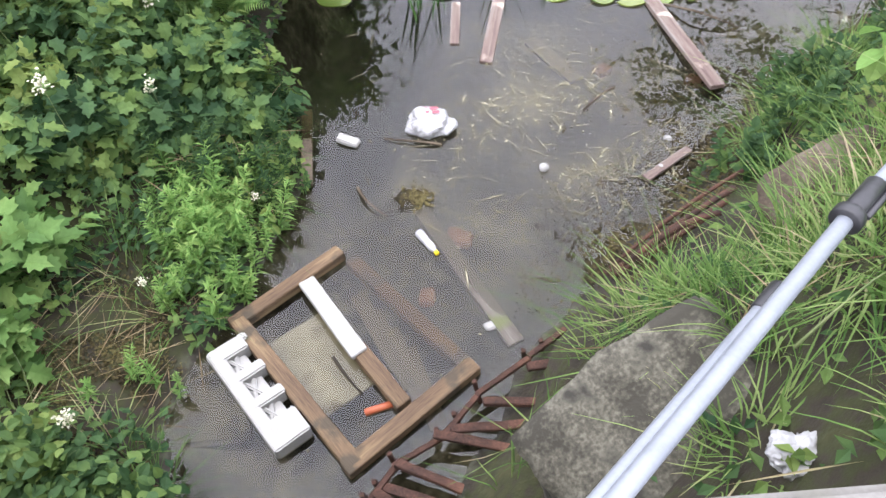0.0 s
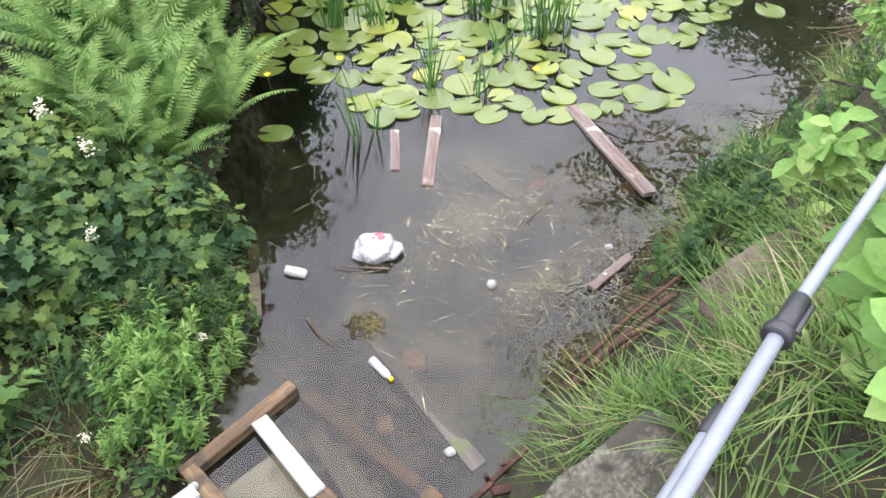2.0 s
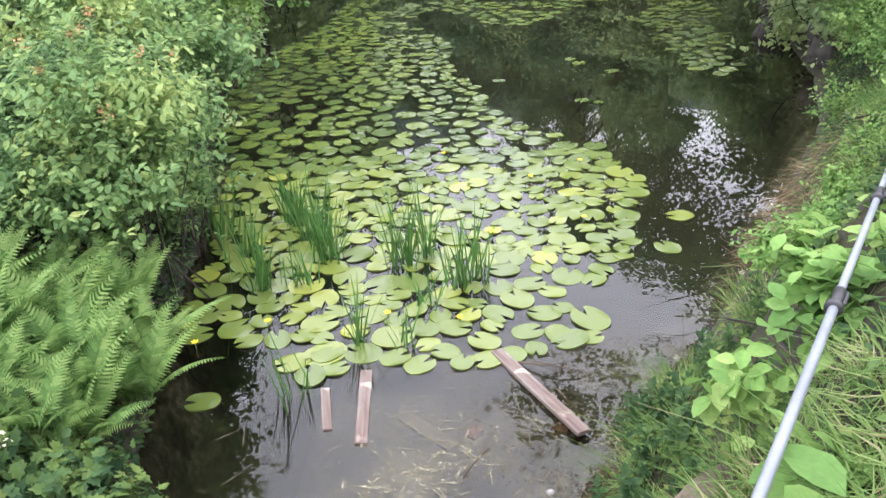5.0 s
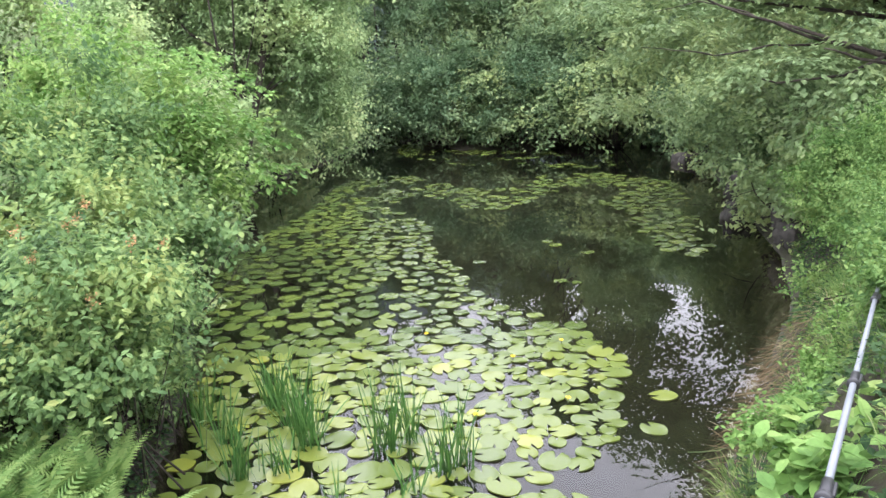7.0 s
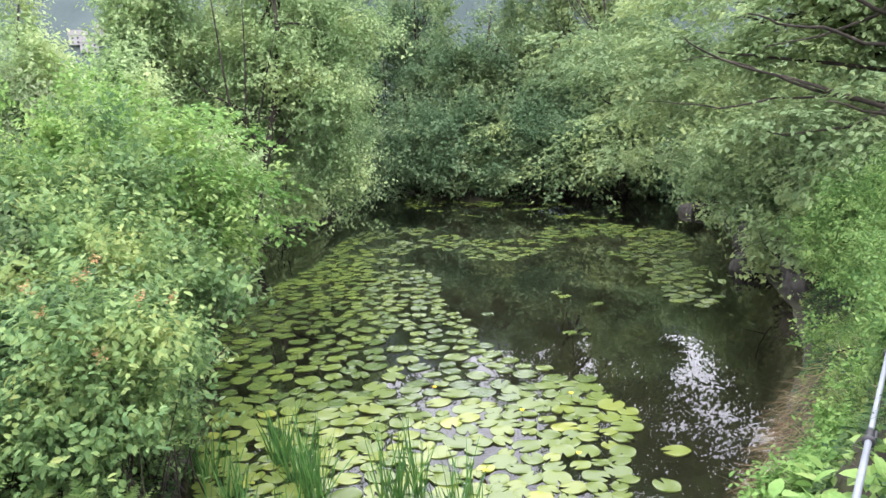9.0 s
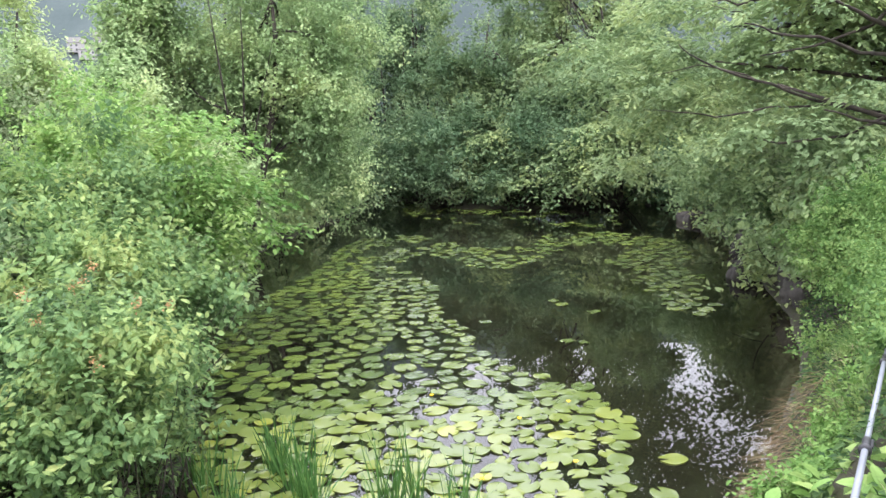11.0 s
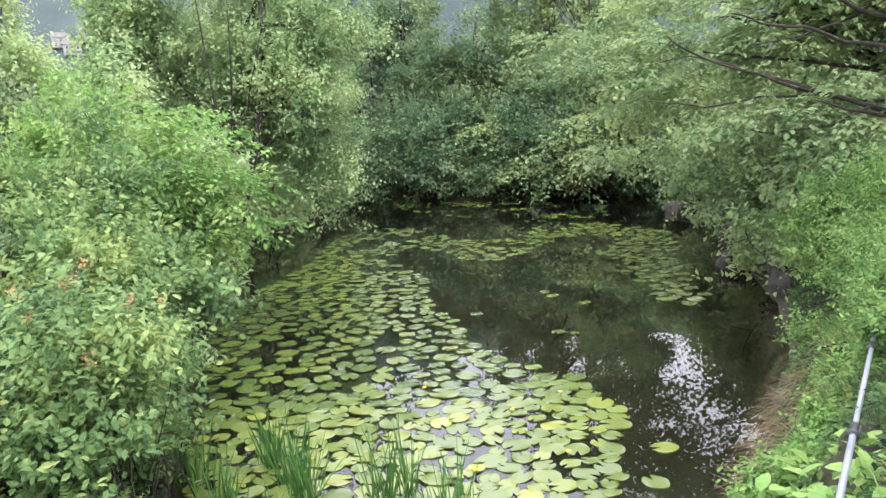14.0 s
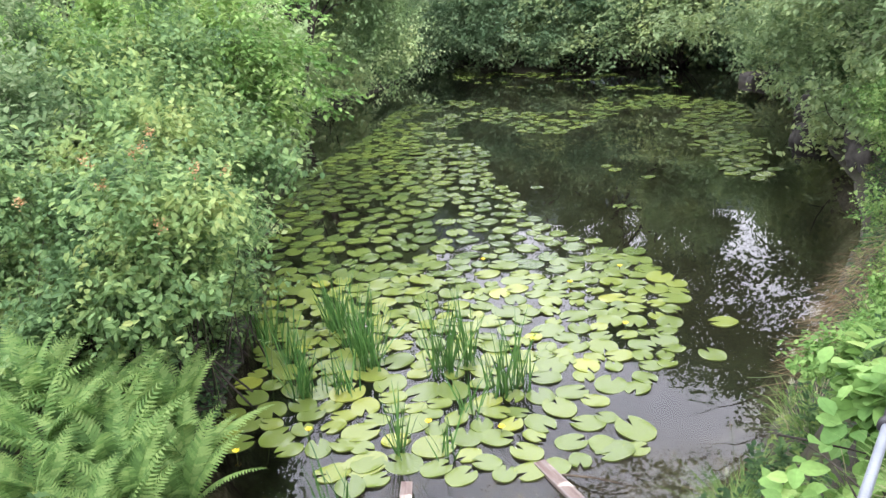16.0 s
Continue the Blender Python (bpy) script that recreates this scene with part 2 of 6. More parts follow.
WOOD = surface("weathered_timber", [(0.3, (0.070, 0.042, 0.024)), (0.5, (0.140, 0.090, 0.048)), (0.72, (0.225, 0.165, 0.085))], scale=3, fine=26, rough=0.8, bump=0.5, stretch=(0.5, 7, 7), stains=((0.06, 0.045, 0.028), 6, 0.54))
WOOD_RED = surface("red_brown_board", [(0.3, (0.091, 0.059, 0.053)), (0.5, (0.150, 0.108, 0.091)), (0.75, (0.207, 0.186, 0.168))], scale=3, fine=26, rough=0.8, bump=0.4, stretch=(0.5, 8, 8), stains=((0.5, 0.42, 0.35), 6, 0.62))
WOOD_WET = surface("waterlogged_timber", [(0.3, (0.062, 0.053, 0.044)), (0.5, (0.108, 0.094, 0.080)), (0.75, (0.165, 0.150, 0.130))], scale=3, fine=20, rough=0.8, bump=0.4, stretch=(0.5, 6, 6), stains=((0.1, 0.11, 0.05), 4, 0.6))
PLY = surface("pale_wet_plywood", [(0.3, (0.19, 0.18, 0.16)), (0.5, (0.29, 0.275, 0.25)), (0.75, (0.38, 0.365, 0.34))], scale=4, fine=24, rough=0.8, bump=0.3, stains=((0.12, 0.1, 0.07), 5, 0.58))
FOAM = surface("polystyrene", [(0.3, (0.285, 0.278, 0.258)), (0.7, (0.375, 0.373, 0.358))], scale=6, fine=220, rough=0.85, bump=0.35, stains=((0.4, 0.37, 0.3), 9, 0.66))
PLASTIC = surface("white_plastic_film", [(0.3, (0.33, 0.33, 0.335)), (0.7, (0.43, 0.43, 0.437))], scale=6, fine=50, rough=0.35, bump=0.3)
PRINT = surface("red_print", [(0.3, (0.4, 0.05, 0.08)), (0.7, (0.5, 0.1, 0.12))], rough=0.5, bump=0.05)
RUST = surface("rusted_steel", [(0.3, (0.022, 0.011, 0.008)), (0.5, (0.062, 0.028, 0.018)), (0.75, (0.125, 0.058, 0.036))], scale=9, fine=90, rough=0.9, bump=0.6)
RED_PIPE = surface("red_brown_plastic", [(0.3, (0.3, 0.07, 0.03)), (0.7, (0.42, 0.13, 0.06))], rough=0.5, bump=0.15)
STONE = surface("lichen_stone", [(0.4, (0.040, 0.037, 0.027)), (0.5, (0.082, 0.077, 0.058)), (0.6, (0.155, 0.148, 0.112))], scale=5, fine=60, rough=0.92, bump=0.9, stains=((0.028, 0.026, 0.02), 5, 0.52))
BROWN_STONE = surface("brown_stone", [(0.36, (0.05, 0.036, 0.024)), (0.5, (0.09, 0.068, 0.048)), (0.64, (0.14, 0.115, 0.085))], scale=5, fine=50, rough=0.93, bump=0.8)
CONCRETE = surface("worn_concrete", [(0.3, (0.120, 0.115, 0.105)), (0.7, (0.190, 0.185, 0.170))], scale=4, fine=80, rough=0.92, bump=0.4, stains=((0.14, 0.14, 0.11), 3, 0.6))
ALU = surface("scuffed_aluminium", [(0.3, (0.170, 0.186, 0.211)), (0.7, (0.226, 0.245, 0.271))], scale=5, fine=90, rough=0.5, bump=0.08, metal=0.2, stretch=(1, 1, 0.2))
BLACK = surface("black_plastic", [(0.3, (0.012, 0.012, 0.014)), (0.7, (0.03, 0.03, 0.033))], rough=0.45, bump=0.1)
# waterline rocks: the shade they lie in is put into this dark colour
ROCKS = surface("shade_dark_rock", [(0.3, (0.018, 0.016, 0.013)), (0.7, (0.06, 0.053, 0.045))], scale=3, fine=30, rough=0.85, bump=0.7)
WHITE = surface("white_render", [(0.3, (0.30, 0.295, 0.28)), (0.7, (0.36, 0.35, 0.335))], rough=0.8, bump=0.1)
ROOF = surface("roof_tiles", [(0.3, (0.16, 0.09, 0.07)), (0.7, (0.26, 0.16, 0.12))], rough=0.85, bump=0.3)
# blue-grey tint paints distance haze into the hill's own colour
HILL = surface("haze_tinted_hill", [(0.3, (0.046, 0.066, 0.064)), (0.7, (0.073, 0.096, 0.091))], scale=0.05, fine=0.6, rough=1.0, bump=0.3)
GLASS_D = surface("dark_window", [(0.3, (0.03, 0.035, 0.04)), (0.7, (0.05, 0.055, 0.06))], rough=0.1, bump=0.0)

# ---- mesh helpers ----
RNG = np.random.default_rng(7)


def raw_mesh(name, verts, faces, mat, smooth=False):
    me = bpy.data.meshes.new(name)
    me.from_pydata([tuple(v) for v in verts], [], [tuple(f) for f in faces])
    me.materials.append(mat)
    if smooth:
        me.polygons.foreach_set("use_smooth", [True] * len(me.polygons))
    me.update()
    return me


def tri_mesh(name, verts, tris, mat, smooth=False):
    """A mesh from arrays of corners and triangles."""
    me = bpy.data.meshes.new(name)
    verts, tris = np.asarray(verts, np.float32), np.asarray(tris, np.int32)
    me.vertices.add(len(verts))
    me.vertices.foreach_set("co", verts.ravel())
    me.loops.add(tris.size)
    me.loops.foreach_set("vertex_index", tris.ravel())
    me.polygons.add(len(tris))
    me.polygons.foreach_set("loop_start", np.arange(0, tris.size, 3, dtype=np.int32))
    me.polygons.foreach_set("use_smooth", np.full(len(tris), smooth))
    me.materials.append(mat)
    me.update(calc_edges=True)
    return me


def child(name, me, parent, label="", kind="", m=None):
    ob = new(name, me)
    ob.parent = parent
    if m is not None:
        ob.matrix_basis = m
    return tagged(ob, label=label, kind=kind)


def part(name, bm, material, parent, label="", smooth=False, m=None):
    me = bpy.data.meshes.new(name)
    bm.to_mesh(me)
    bm.free()
    me.materials.append(material)
    if smooth:
        me.polygons.foreach_set("use_smooth", [True] * len(me.polygons))
    return child(name, me, parent, label, m=m)


def thing(name, label, category, m=None, group="", kind=""):
    ob = new(name)
    ob.empty_display_size = 0.1
    if m is not None:
        ob.matrix_basis = m
    return tagged(ob, label, category, group, kind)


def box(sx, sy, sz, bevel=0.0, rough=0.0, cuts=0, seed=0):
    """A box on z = 0 with bevelled and, where asked, uneven edges."""
    bm = bmesh.new()
    bmesh.ops.create_cube(bm, size=1.0)
    bmesh.ops.scale(bm, vec=(sx, sy, sz), verts=bm.verts)
    bmesh.ops.translate(bm, vec=(0, 0, sz / 2), verts=bm.verts)
    if cuts:
        bmesh.ops.subdivide_edges(bm, edges=bm.edges[:], cuts=cuts, use_grid_fill=True)
    if bevel:
        sharp = [e for e in bm.edges if len(e.link_faces) == 2 and e.calc_face_angle(0) > 0.8]
        bmesh.ops.bevel(bm, geom=sharp, offset=bevel, segments=2, affect="EDGES")
    if rough:
        for v in bm.verts:
            v.co += rough * Vector(noise.noise_vector(v.co * 9 + Vector((seed * 7.3, 0, 0))))
    bm.normal_update()
    return bm


def tube(points, radii, sides=7):
    """Corners and triangles of a tapered tube through points."""
    p = np.asarray(points, float)
    k = len(p)
    r = np.asarray(radii, float) * np.ones(k)
    d = np.gradient(p, axis=0)
    d /= np.linalg.norm(d, axis=1)[:, None] + 1e-9
    ref = np.where(np.abs(d[:, 2:3]) > 0.9, [[1.0, 0, 0]], [[0, 0, 1.0]])
    u = np.cross(d, ref)
    u /= np.linalg.norm(u, axis=1)[:, None] + 1e-9
    w = np.cross(d, u)
    a = np.linspace(0, 2 * np.pi, sides, endpoint=False)
    ring = p[:, None] + r[:, None, None] * (np.cos(a)[None, :, None] * u[:, None] + np.sin(a)[None, :, None] * w[:, None])
    v = np.concatenate([ring.reshape(-1, 3), p[:1], p[-1:]])
    t = []
    for i in range(k - 1):
        for j in range(sides):
            q = (j + 1) % sides
            a0, b0, c0, d0 = i * sides + j, i * sides + q, (i + 1) * sides + q, (i + 1) * sides + j
            t += [(a0, b0, c0), (a0, c0, d0)]
    for j in range(sides):
        q = (j + 1) % sides
        t += [(k * sides, q, j), (k * sides + 1, (k - 1) * sides + j, (k - 1) * sides + q)]
    return v, np.array(t)


def joined(pieces):
    vs, ts, n = [], [], 0
    for v, t in pieces:
        vs.append(v)
        ts.append(np.asarray(t) + n)
        n += len(v)
    return np.concatenate(vs), np.concatenate(ts)


def tubes_mesh(name, lines, mat, sides=6):
    return tri_mesh(name, *joined([tube(p, r, sides) for p, r in lines]), mat, True)


def outline_leaf(pts, fold=0.25, droop=0.15):
    """A leaf of unit length along +y from half an outline (x, y): two halves folded along the midrib."""
    k = len(pts)
    v = [(0, y, -droop * y * y) for x, y in pts]
    v += [(x, y, fold * abs(x) - droop * y * y) for x, y in pts]
    v += [(-x, y, fold * abs(x) - droop * y * y) for x, y in pts]
    t = []
    for i in range(k - 1):
        t += [(i, k + i, k + i + 1), (i, k + i + 1, i + 1), (i, 2 * k + i + 1, 2 * k + i), (i, i + 1, 2 * k + i + 1)]
    v, t = np.array(v), np.array(t)
    area = np.linalg.norm(np.cross(v[t[:, 1]] - v[t[:, 0]], v[t[:, 2]] - v[t[:, 0]]), axis=1)
    return v, t[area > 1e-6]


LEAF_S = (np.array([(0, 0, 0), (0.3, 0.5, 0.07), (0, 1, -0.12), (-0.3, 0.5, 0.07)]), np.array([(0, 1, 2), (0, 2, 3)]))
LEAF_N = (np.array([(0, 0, 0), (0.13, 0.45, 0.03), (0, 1, -0.2), (-0.13, 0.45, 0.03)]), np.array([(0, 1, 2), (0, 2, 3)]))
THIN = (np.array([(0, 0, 0), (0.009, 0.4, 0.01), (0, 1, 0), (-0.009, 0.5, 0.01)]), np.array([(0, 1, 2), (0, 2, 3)]))
STRAND = (np.array([(0, 0, 0), (0.017, 0.4, 0.01), (0, 1, 0), (-0.017, 0.5, 0.01)]), np.array([(0, 1, 2), (0, 2, 3)]))
SLIVER = (np.array([(0, 0, 0), (0.035, 0.4, 0.01), (0, 1, 0), (-0.035, 0.5, 0.01)]), np.array([(0, 1, 2), (0, 2, 3)]))
LEAF_H = (np.array([(0, 0, 0), (0.27, 0.3, 0.06), (0.24, 0.66, 0.03), (0, 1, -0.12), (-0.24, 0.66, 0.03), (-0.27, 0.3, 0.06)]), np.array([(0, 1, 2), (0, 2, 3), (0, 3, 4), (0, 4, 5)]))
PINNA = outline_leaf([(0.02, 0), (0.14, 0.1), (0.09, 0.2), (0.14, 0.32), (0.08, 0.44), (0.11, 0.56), (0.055, 0.7), (0.06, 0.8), (0, 1)], 0.1, 0.25)
LEAF_O = outline_leaf([(0, 0), (0.27, 0.25), (0.33, 0.5), (0.2, 0.8), (0, 1)])
LEAF_M = outline_leaf([(0.02, 0), (0.3, -0.04), (0.25, 0.13), (0.48, 0.32), (0.27, 0.42), (0.32, 0.68), (0.14, 0.72), (0, 1)], 0.2, 0.2)


def frames(direction, up):
    """Turns whose y runs along direction and whose z lies near up."""
    y = direction / (np.linalg.norm(direction, axis=1)[:, None] + 1e-9)
    x = np.cross(y, up)
    x /= np.linalg.norm(x, axis=1)[:, None] + 1e-9
    z = np.cross(x, y)
    return np.stack([x, y, z], axis=2)


def scatter(template, pos, turn, size):
    v, t = template
    size = np.asarray(size)
    w = np.einsum("nij,kj->nki", turn, v) * size[:, None, None] + pos[:, None]
    idx = t[None] + (np.arange(len(pos)) * len(v))[:, None, None]
    return w.reshape(-1, 3), idx.reshape(-1, 3)


def unit(n):
    d = RNG.normal(size=(n, 3))
    return d / np.linalg.norm(d, axis=1)[:, None]


def crown(lobes, shoots, per, size, template, spread=0.5, inner=0.55, floor=0.05, clump=1.0):
    """Leaves on short shoots over the outside of some overlapping lobes (x, y, z, rx, ry, rz)."""
    lb = np.array(lobes, float)
    wgt = (lb[:, 3] * lb[:, 4] + lb[:, 4] * lb[:, 5] + lb[:, 3] * lb[:, 5])
    pick = RNG.choice(len(lb), int(shoots * 1.6), p=wgt / wgt.sum())
    d = unit(len(pick))
    d[:, 2] = np.where(d[:, 2] < -0.55, -d[:, 2], d[:, 2])
    bump = 0.82 + 0.32 * np.sin(d @ np.array([5.1, 3.3, 4.7]) * 1.7 + pick * 2.1) * np.sin(d @ np.array([-4.2, 5.7, 2.9]) * 1.9 + pick)
    r = np.where(RNG.random(len(pick)) < 0.72, RNG.uniform(0.8, 1.2, len(pick)), RNG.uniform(inner, 0.9, len(pick))) * bump
    r = np.where(RNG.random(len(pick)) < 0.1, r * RNG.uniform(1.1, 1.4, len(pick)), r)
    p = lb[pick, :3] + d * lb[pick, 3:] * r[:, None]
    deep = np.zeros(len(p), bool)
    for k, b in enumerate(lb):
        q = np.linalg.norm((p - b[:3]) / b[3:], axis=1)
        deep |= (q < inner * 0.9) & (pick != k)
    keep = ~deep & (p[:, 2] > floor)
    p, d = p[keep][:shoots], d[keep][:shoots]
    # shoots gather into clumps at the branch ends, with gaps of shade between
    nc = max(6, len(p) // 11)
    own = RNG.integers(0, nc, len(p))
    reach = clump * 0.33 * float(np.mean(lb[:, 3:]))
    near = RNG.random(len(p)) < 0.86
    off = RNG.normal(size=(len(p), 3)) * (reach, reach, reach * 0.6)
    p = np.where(near[:, None], p[own] + off, p)
    d = np.where(near[:, None], d[own], d)
    off = off / (np.linalg.norm(off, axis=1)[:, None] + 1e-9) * near[:, None]
    high = p[:, 2] > floor
    p, d, off = p[high], d[high], off[high]
    n = len(p)
    ax = d * 0.6 + 0.5 * off + np.array([0, 0, 0.3]) + 0.35 * RNG.normal(size=(n, 3))
    ax /= np.linalg.norm(ax, axis=1)[:, None]
    along = np.tile(np.arange(per), n)
    P, A, D = np.repeat(p, per, 0), np.repeat(ax, per, 0), np.repeat(d, per, 0)
    s = size * RNG.uniform(0.65, 1.25, n * per)
    side = 0.9 * RNG.normal(size=(n * per, 3))
    side -= A * np.sum(side * A, axis=1)[:, None]
    side /= np.linalg.norm(side, axis=1)[:, None]
    far = np.repeat(RNG.uniform(0.6, 1.9, n), per)
    pos = P + A * ((along / per - 0.4) * spread * per * size * far)[:, None] + side * (0.25 * spread * size)
    dr = side + 0.5 * A + np.array([0, 0, -0.15]) + 0.2 * RNG.normal(size=(n * per, 3))
    up = np.array([0, 0, 1.0]) + 0.4 * D + 0.38 * RNG.normal(size=(n * per, 3))
    return scatter(template, pos, frames(dr, up), s)


def sprays(lobes, count, per, size, template, floor=0.05, reach=5.5):
    """Flat layered sprays of leaves that point outwards from some lobes, as on maple and hazel boughs."""
    lb = np.array(lobes, float)
    wgt = lb[:, 3] * lb[:, 4] + lb[:, 4] * lb[:, 5] + lb[:, 3] * lb[:, 5]
    pick = RNG.choice(len(lb), count, p=wgt / wgt.sum())
    d = unit(count)
    p = lb[pick, :3] + d * lb[pick, 3:] * RNG.uniform(0.35, 1.05, (count, 1))
    a = d * (1, 1, 0.25) + 0.3 * RNG.normal(size=(count, 3)) * (1, 1, 0.4)
    a /= np.linalg.norm(a, axis=1)[:, None]
    w = np.cross(a, (0, 0, 1.0))
    w /= np.linalg.norm(w, axis=1)[:, None] + 1e-9
    n = count * per
    P, A, S = np.repeat(p, per, 0), np.repeat(a, per, 0), np.repeat(w, per, 0)
    L = np.repeat(size * reach * RNG.uniform(0.6, 1.3, count), per)
    u, v = RNG.random(n), RNG.uniform(-1, 1, n)
    v *= 0.5 * (1.1 - 0.7 * u)
    pos = P + A * (u * L)[:, None] + S * (v * L)[:, None]
    pos[:, 2] += -0.3 * L * (u * u + v * v) + 0.25 * size * RNG.normal(size=n)
    dr = A * 0.7 + S * (np.sign(v) * 0.8)[:, None] + (0, 0, -0.25) + 0.25 * RNG.normal(size=(n, 3))
    up = np.array([0, 0, 1.0]) + 0.28 * RNG.normal(size=(n, 3))
    ok = pos[:, 2] > floor
    return scatter(template, pos[ok], frames(dr[ok], up[ok]), (size * RNG.uniform(0.65, 1.2, n))[ok])


def branch_line(a, b, bend=0.12, k=6, sag=0.0):
    a, b = np.array(a, float), np.array(b, float)
    t = np.linspace(0, 1, k)[:, None]
    w = RNG.normal(size=3) * bend * np.linalg.norm(b - a)
    return a + (b - a) * t + w * np.sin(t * np.pi) + np.array([0, 0, sag]) * np.sin(t * np.pi)


def twigs(lobes, base, count, r0=0.02):
    """Thin branches from the base out into the lobes."""
    out = []
    lb = np.array(lobes, float)
    for _ in range(count):
        b = lb[RNG.integers(len(lb))]
        e = b[:3] + unit(1)[0] * b[3:] * 0.92
        e[2] = max(e[2], base[2] + 0.1)
        out.append((branch_line(np.array(base) + RNG.normal(size=3) * (0.25, 0.25, 0), e, 0.08, 6), np.linspace(r0, r0 * 0.2, 6)))
    return out

# ---- ground, pond ----
SHORE = np.array([(0.7, -0.62), (-0.35, -0.62), (-0.72, 0.1), (-0.75, 0.5), (-0.68, 0.95), (-0.64, 1.3), (-0.62, 1.9), (-0.95, 2.5), (-1.35, 3.2), (-1.5, 4.2), (-1.8, 5.6), (-2.2, 8.2),
                  (-3.4, 12.5), (-5.0, 19), (-5.8, 24), (-5.2, 29), (-3.6, 38), (-3.5, 47), (-5, 56), (-1.5, 55), (-0.6, 45), (0.9, 41), (5, 39), (8, 39), (12.3, 38), (12.6, 31),
                  (10.2, 21.5), (8.3, 14), (6.9, 10.6), (5.6, 8.5), (4.35, 6.2), (3.5, 4.9), (2.85, 4.05), (2.3, 3.3), (2.05, 2.7), (1.6, 1.9), (1.25, 1.4), (1.02, 0.9), (0.86, 0.3)])


def shore_distance(x, y):
    """Metres from the waterline: positive on land, negative in the pond."""
    x, y = np.asarray(x, float), np.asarray(y, float)
    a, b = SHORE, np.roll(SHORE, -1, axis=0)
    best, odd = np.full(x.shape, 1e9), np.zeros(x.shape, bool)
    for (ax, ay), (bx, by) in zip(a, b):
        ex, ey = bx - ax, by - ay
        t = np.clip(((x - ax) * ex + (y - ay) * ey) / (ex * ex + ey * ey), 0, 1)
        best = np.minimum(best, np.hypot(x - ax - t * ex, y - ay - t * ey))
        cross = (ay > y) != (by > y)
        odd ^= cross & (x < ax + (y - ay) / (ey if ey else 1e-9) * ex)
    return np.where(odd, -best, best)


def ease(t):
    t = np.clip(t, 0, 1)
    return t * t * (3 - 2 * t)


def height(x, y):
    x, y = np.asarray(x, float), np.asarray(y, float)
    d = shore_distance(x, y) + 0.07 * np.sin(x * 4.1 + y * 2.3) * np.sin(y * 3.7 - x) * ease((12 - np.abs(y)) / 6)
    right = ease((x - (0.2 + 0.095 * y)) / 0.6 + 0.5) * ease((34 - y) / 10)
    left = 0.1 * ease(d / 0.25) + 0.5 * ease(d / 2.2) + 1.1 * ease(d / 16) + 2.5 * ease(d / 60)
    high = 0.25 * ease(d / 0.25) + 1.2 * ease(d / 1.3) + 0.9 * ease((d - 0.5) / 1.2) + 0.5 * ease(d / 15)
    deep = -(0.16 + 0.75 * ease((y - 3.6) / 5)) * ease(-d / (0.5 + 0.25 * ease(y / 6))) - 0.1 * ease(-d / 1.2)
    # left margin sunk so the dark bed colour imitates the plants' black reflection
    deep = deep - 0.55 * ease((y - 1.5) / 0.7) * ease((-0.05 - x) / 0.4) * ease(-d / 0.3)
    back = ease((-0.85 + 0.42 * ease((x - 0.6) / 0.6) - y) / 0.3)
    land = left * (1 - right) + high * right
    land = land * (1 - back) + 1.9 * back
    bumps = 0.05 * np.sin(3.1 * x + 1.3 * np.sin(2.2 * y)) * np.sin(2.7 * y + x) + 0.02 * np.sin(9 * x + 5 * y) * np.sin(8 * y - 4 * x)
    return np.where(d > 0, land + bumps * ease(d / 0.6), np.where(y < -0.6, np.minimum(deep, 0) * (1 - back) + 1.9 * back, deep + 0.4 * bumps * ease(-d / 0.5)))


def spaced(lo, a, b, hi, step, grow=1.13):
    core = list(np.arange(a, b + 1e-6, step))
    s, p, q = step, a, b
    while q < hi or p > lo:
        s *= grow
        p, q = p - s, q + s
        if p + s > lo:
            core.insert(0, max(p, lo))
        if q - s < hi:
            core.append(min(q, hi))
    return np.array(core)


gx, gy = spaced(-600, -4, 7, 600, 0.13, 1.1), spaced(-300, -1.5, 8, 900, 0.13, 1.07)
GX, GY = np.meshgrid(gx, gy)
GZ = height(GX, GY)
nx, ny = len(gx), len(gy)
ii = (np.arange(ny - 1)[:, None] * nx + np.arange(nx - 1)[None]).ravel()
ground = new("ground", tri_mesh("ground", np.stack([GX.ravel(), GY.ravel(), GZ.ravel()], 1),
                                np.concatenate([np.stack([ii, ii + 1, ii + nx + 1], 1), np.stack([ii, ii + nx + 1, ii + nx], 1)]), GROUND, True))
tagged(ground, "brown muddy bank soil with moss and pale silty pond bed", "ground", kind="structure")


def at(x, y, lift=0.0):
    return float(height(x, y)) + lift


wx = np.linspace(-9, 16, 40)
wy = np.concatenate([np.linspace(-0.9, 10, 40), np.linspace(11, 60, 40)])
WX, WY = np.meshgrid(wx, wy)
jj = (np.arange(len(wy) - 1)[:, None] * len(wx) + np.arange(len(wx) - 1)[None]).ravel()
wn_ = len(wx)
water = new("water", tri_mesh("water", np.stack([WX.ravel(), WY.ravel(), 0 * WX.ravel()], 1),
                              np.concatenate([np.stack([jj, jj + 1, jj + wn_ + 1], 1), np.stack([jj, jj + wn_ + 1, jj + wn_], 1)]), WATER))
tagged(water, "still murky pond water mirroring sky and trees", "water", kind="structure")

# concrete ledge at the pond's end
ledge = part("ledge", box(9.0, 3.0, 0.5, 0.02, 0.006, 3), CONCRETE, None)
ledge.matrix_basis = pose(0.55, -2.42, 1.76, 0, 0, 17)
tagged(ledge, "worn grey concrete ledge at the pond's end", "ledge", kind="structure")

# ---- plants: makers ----


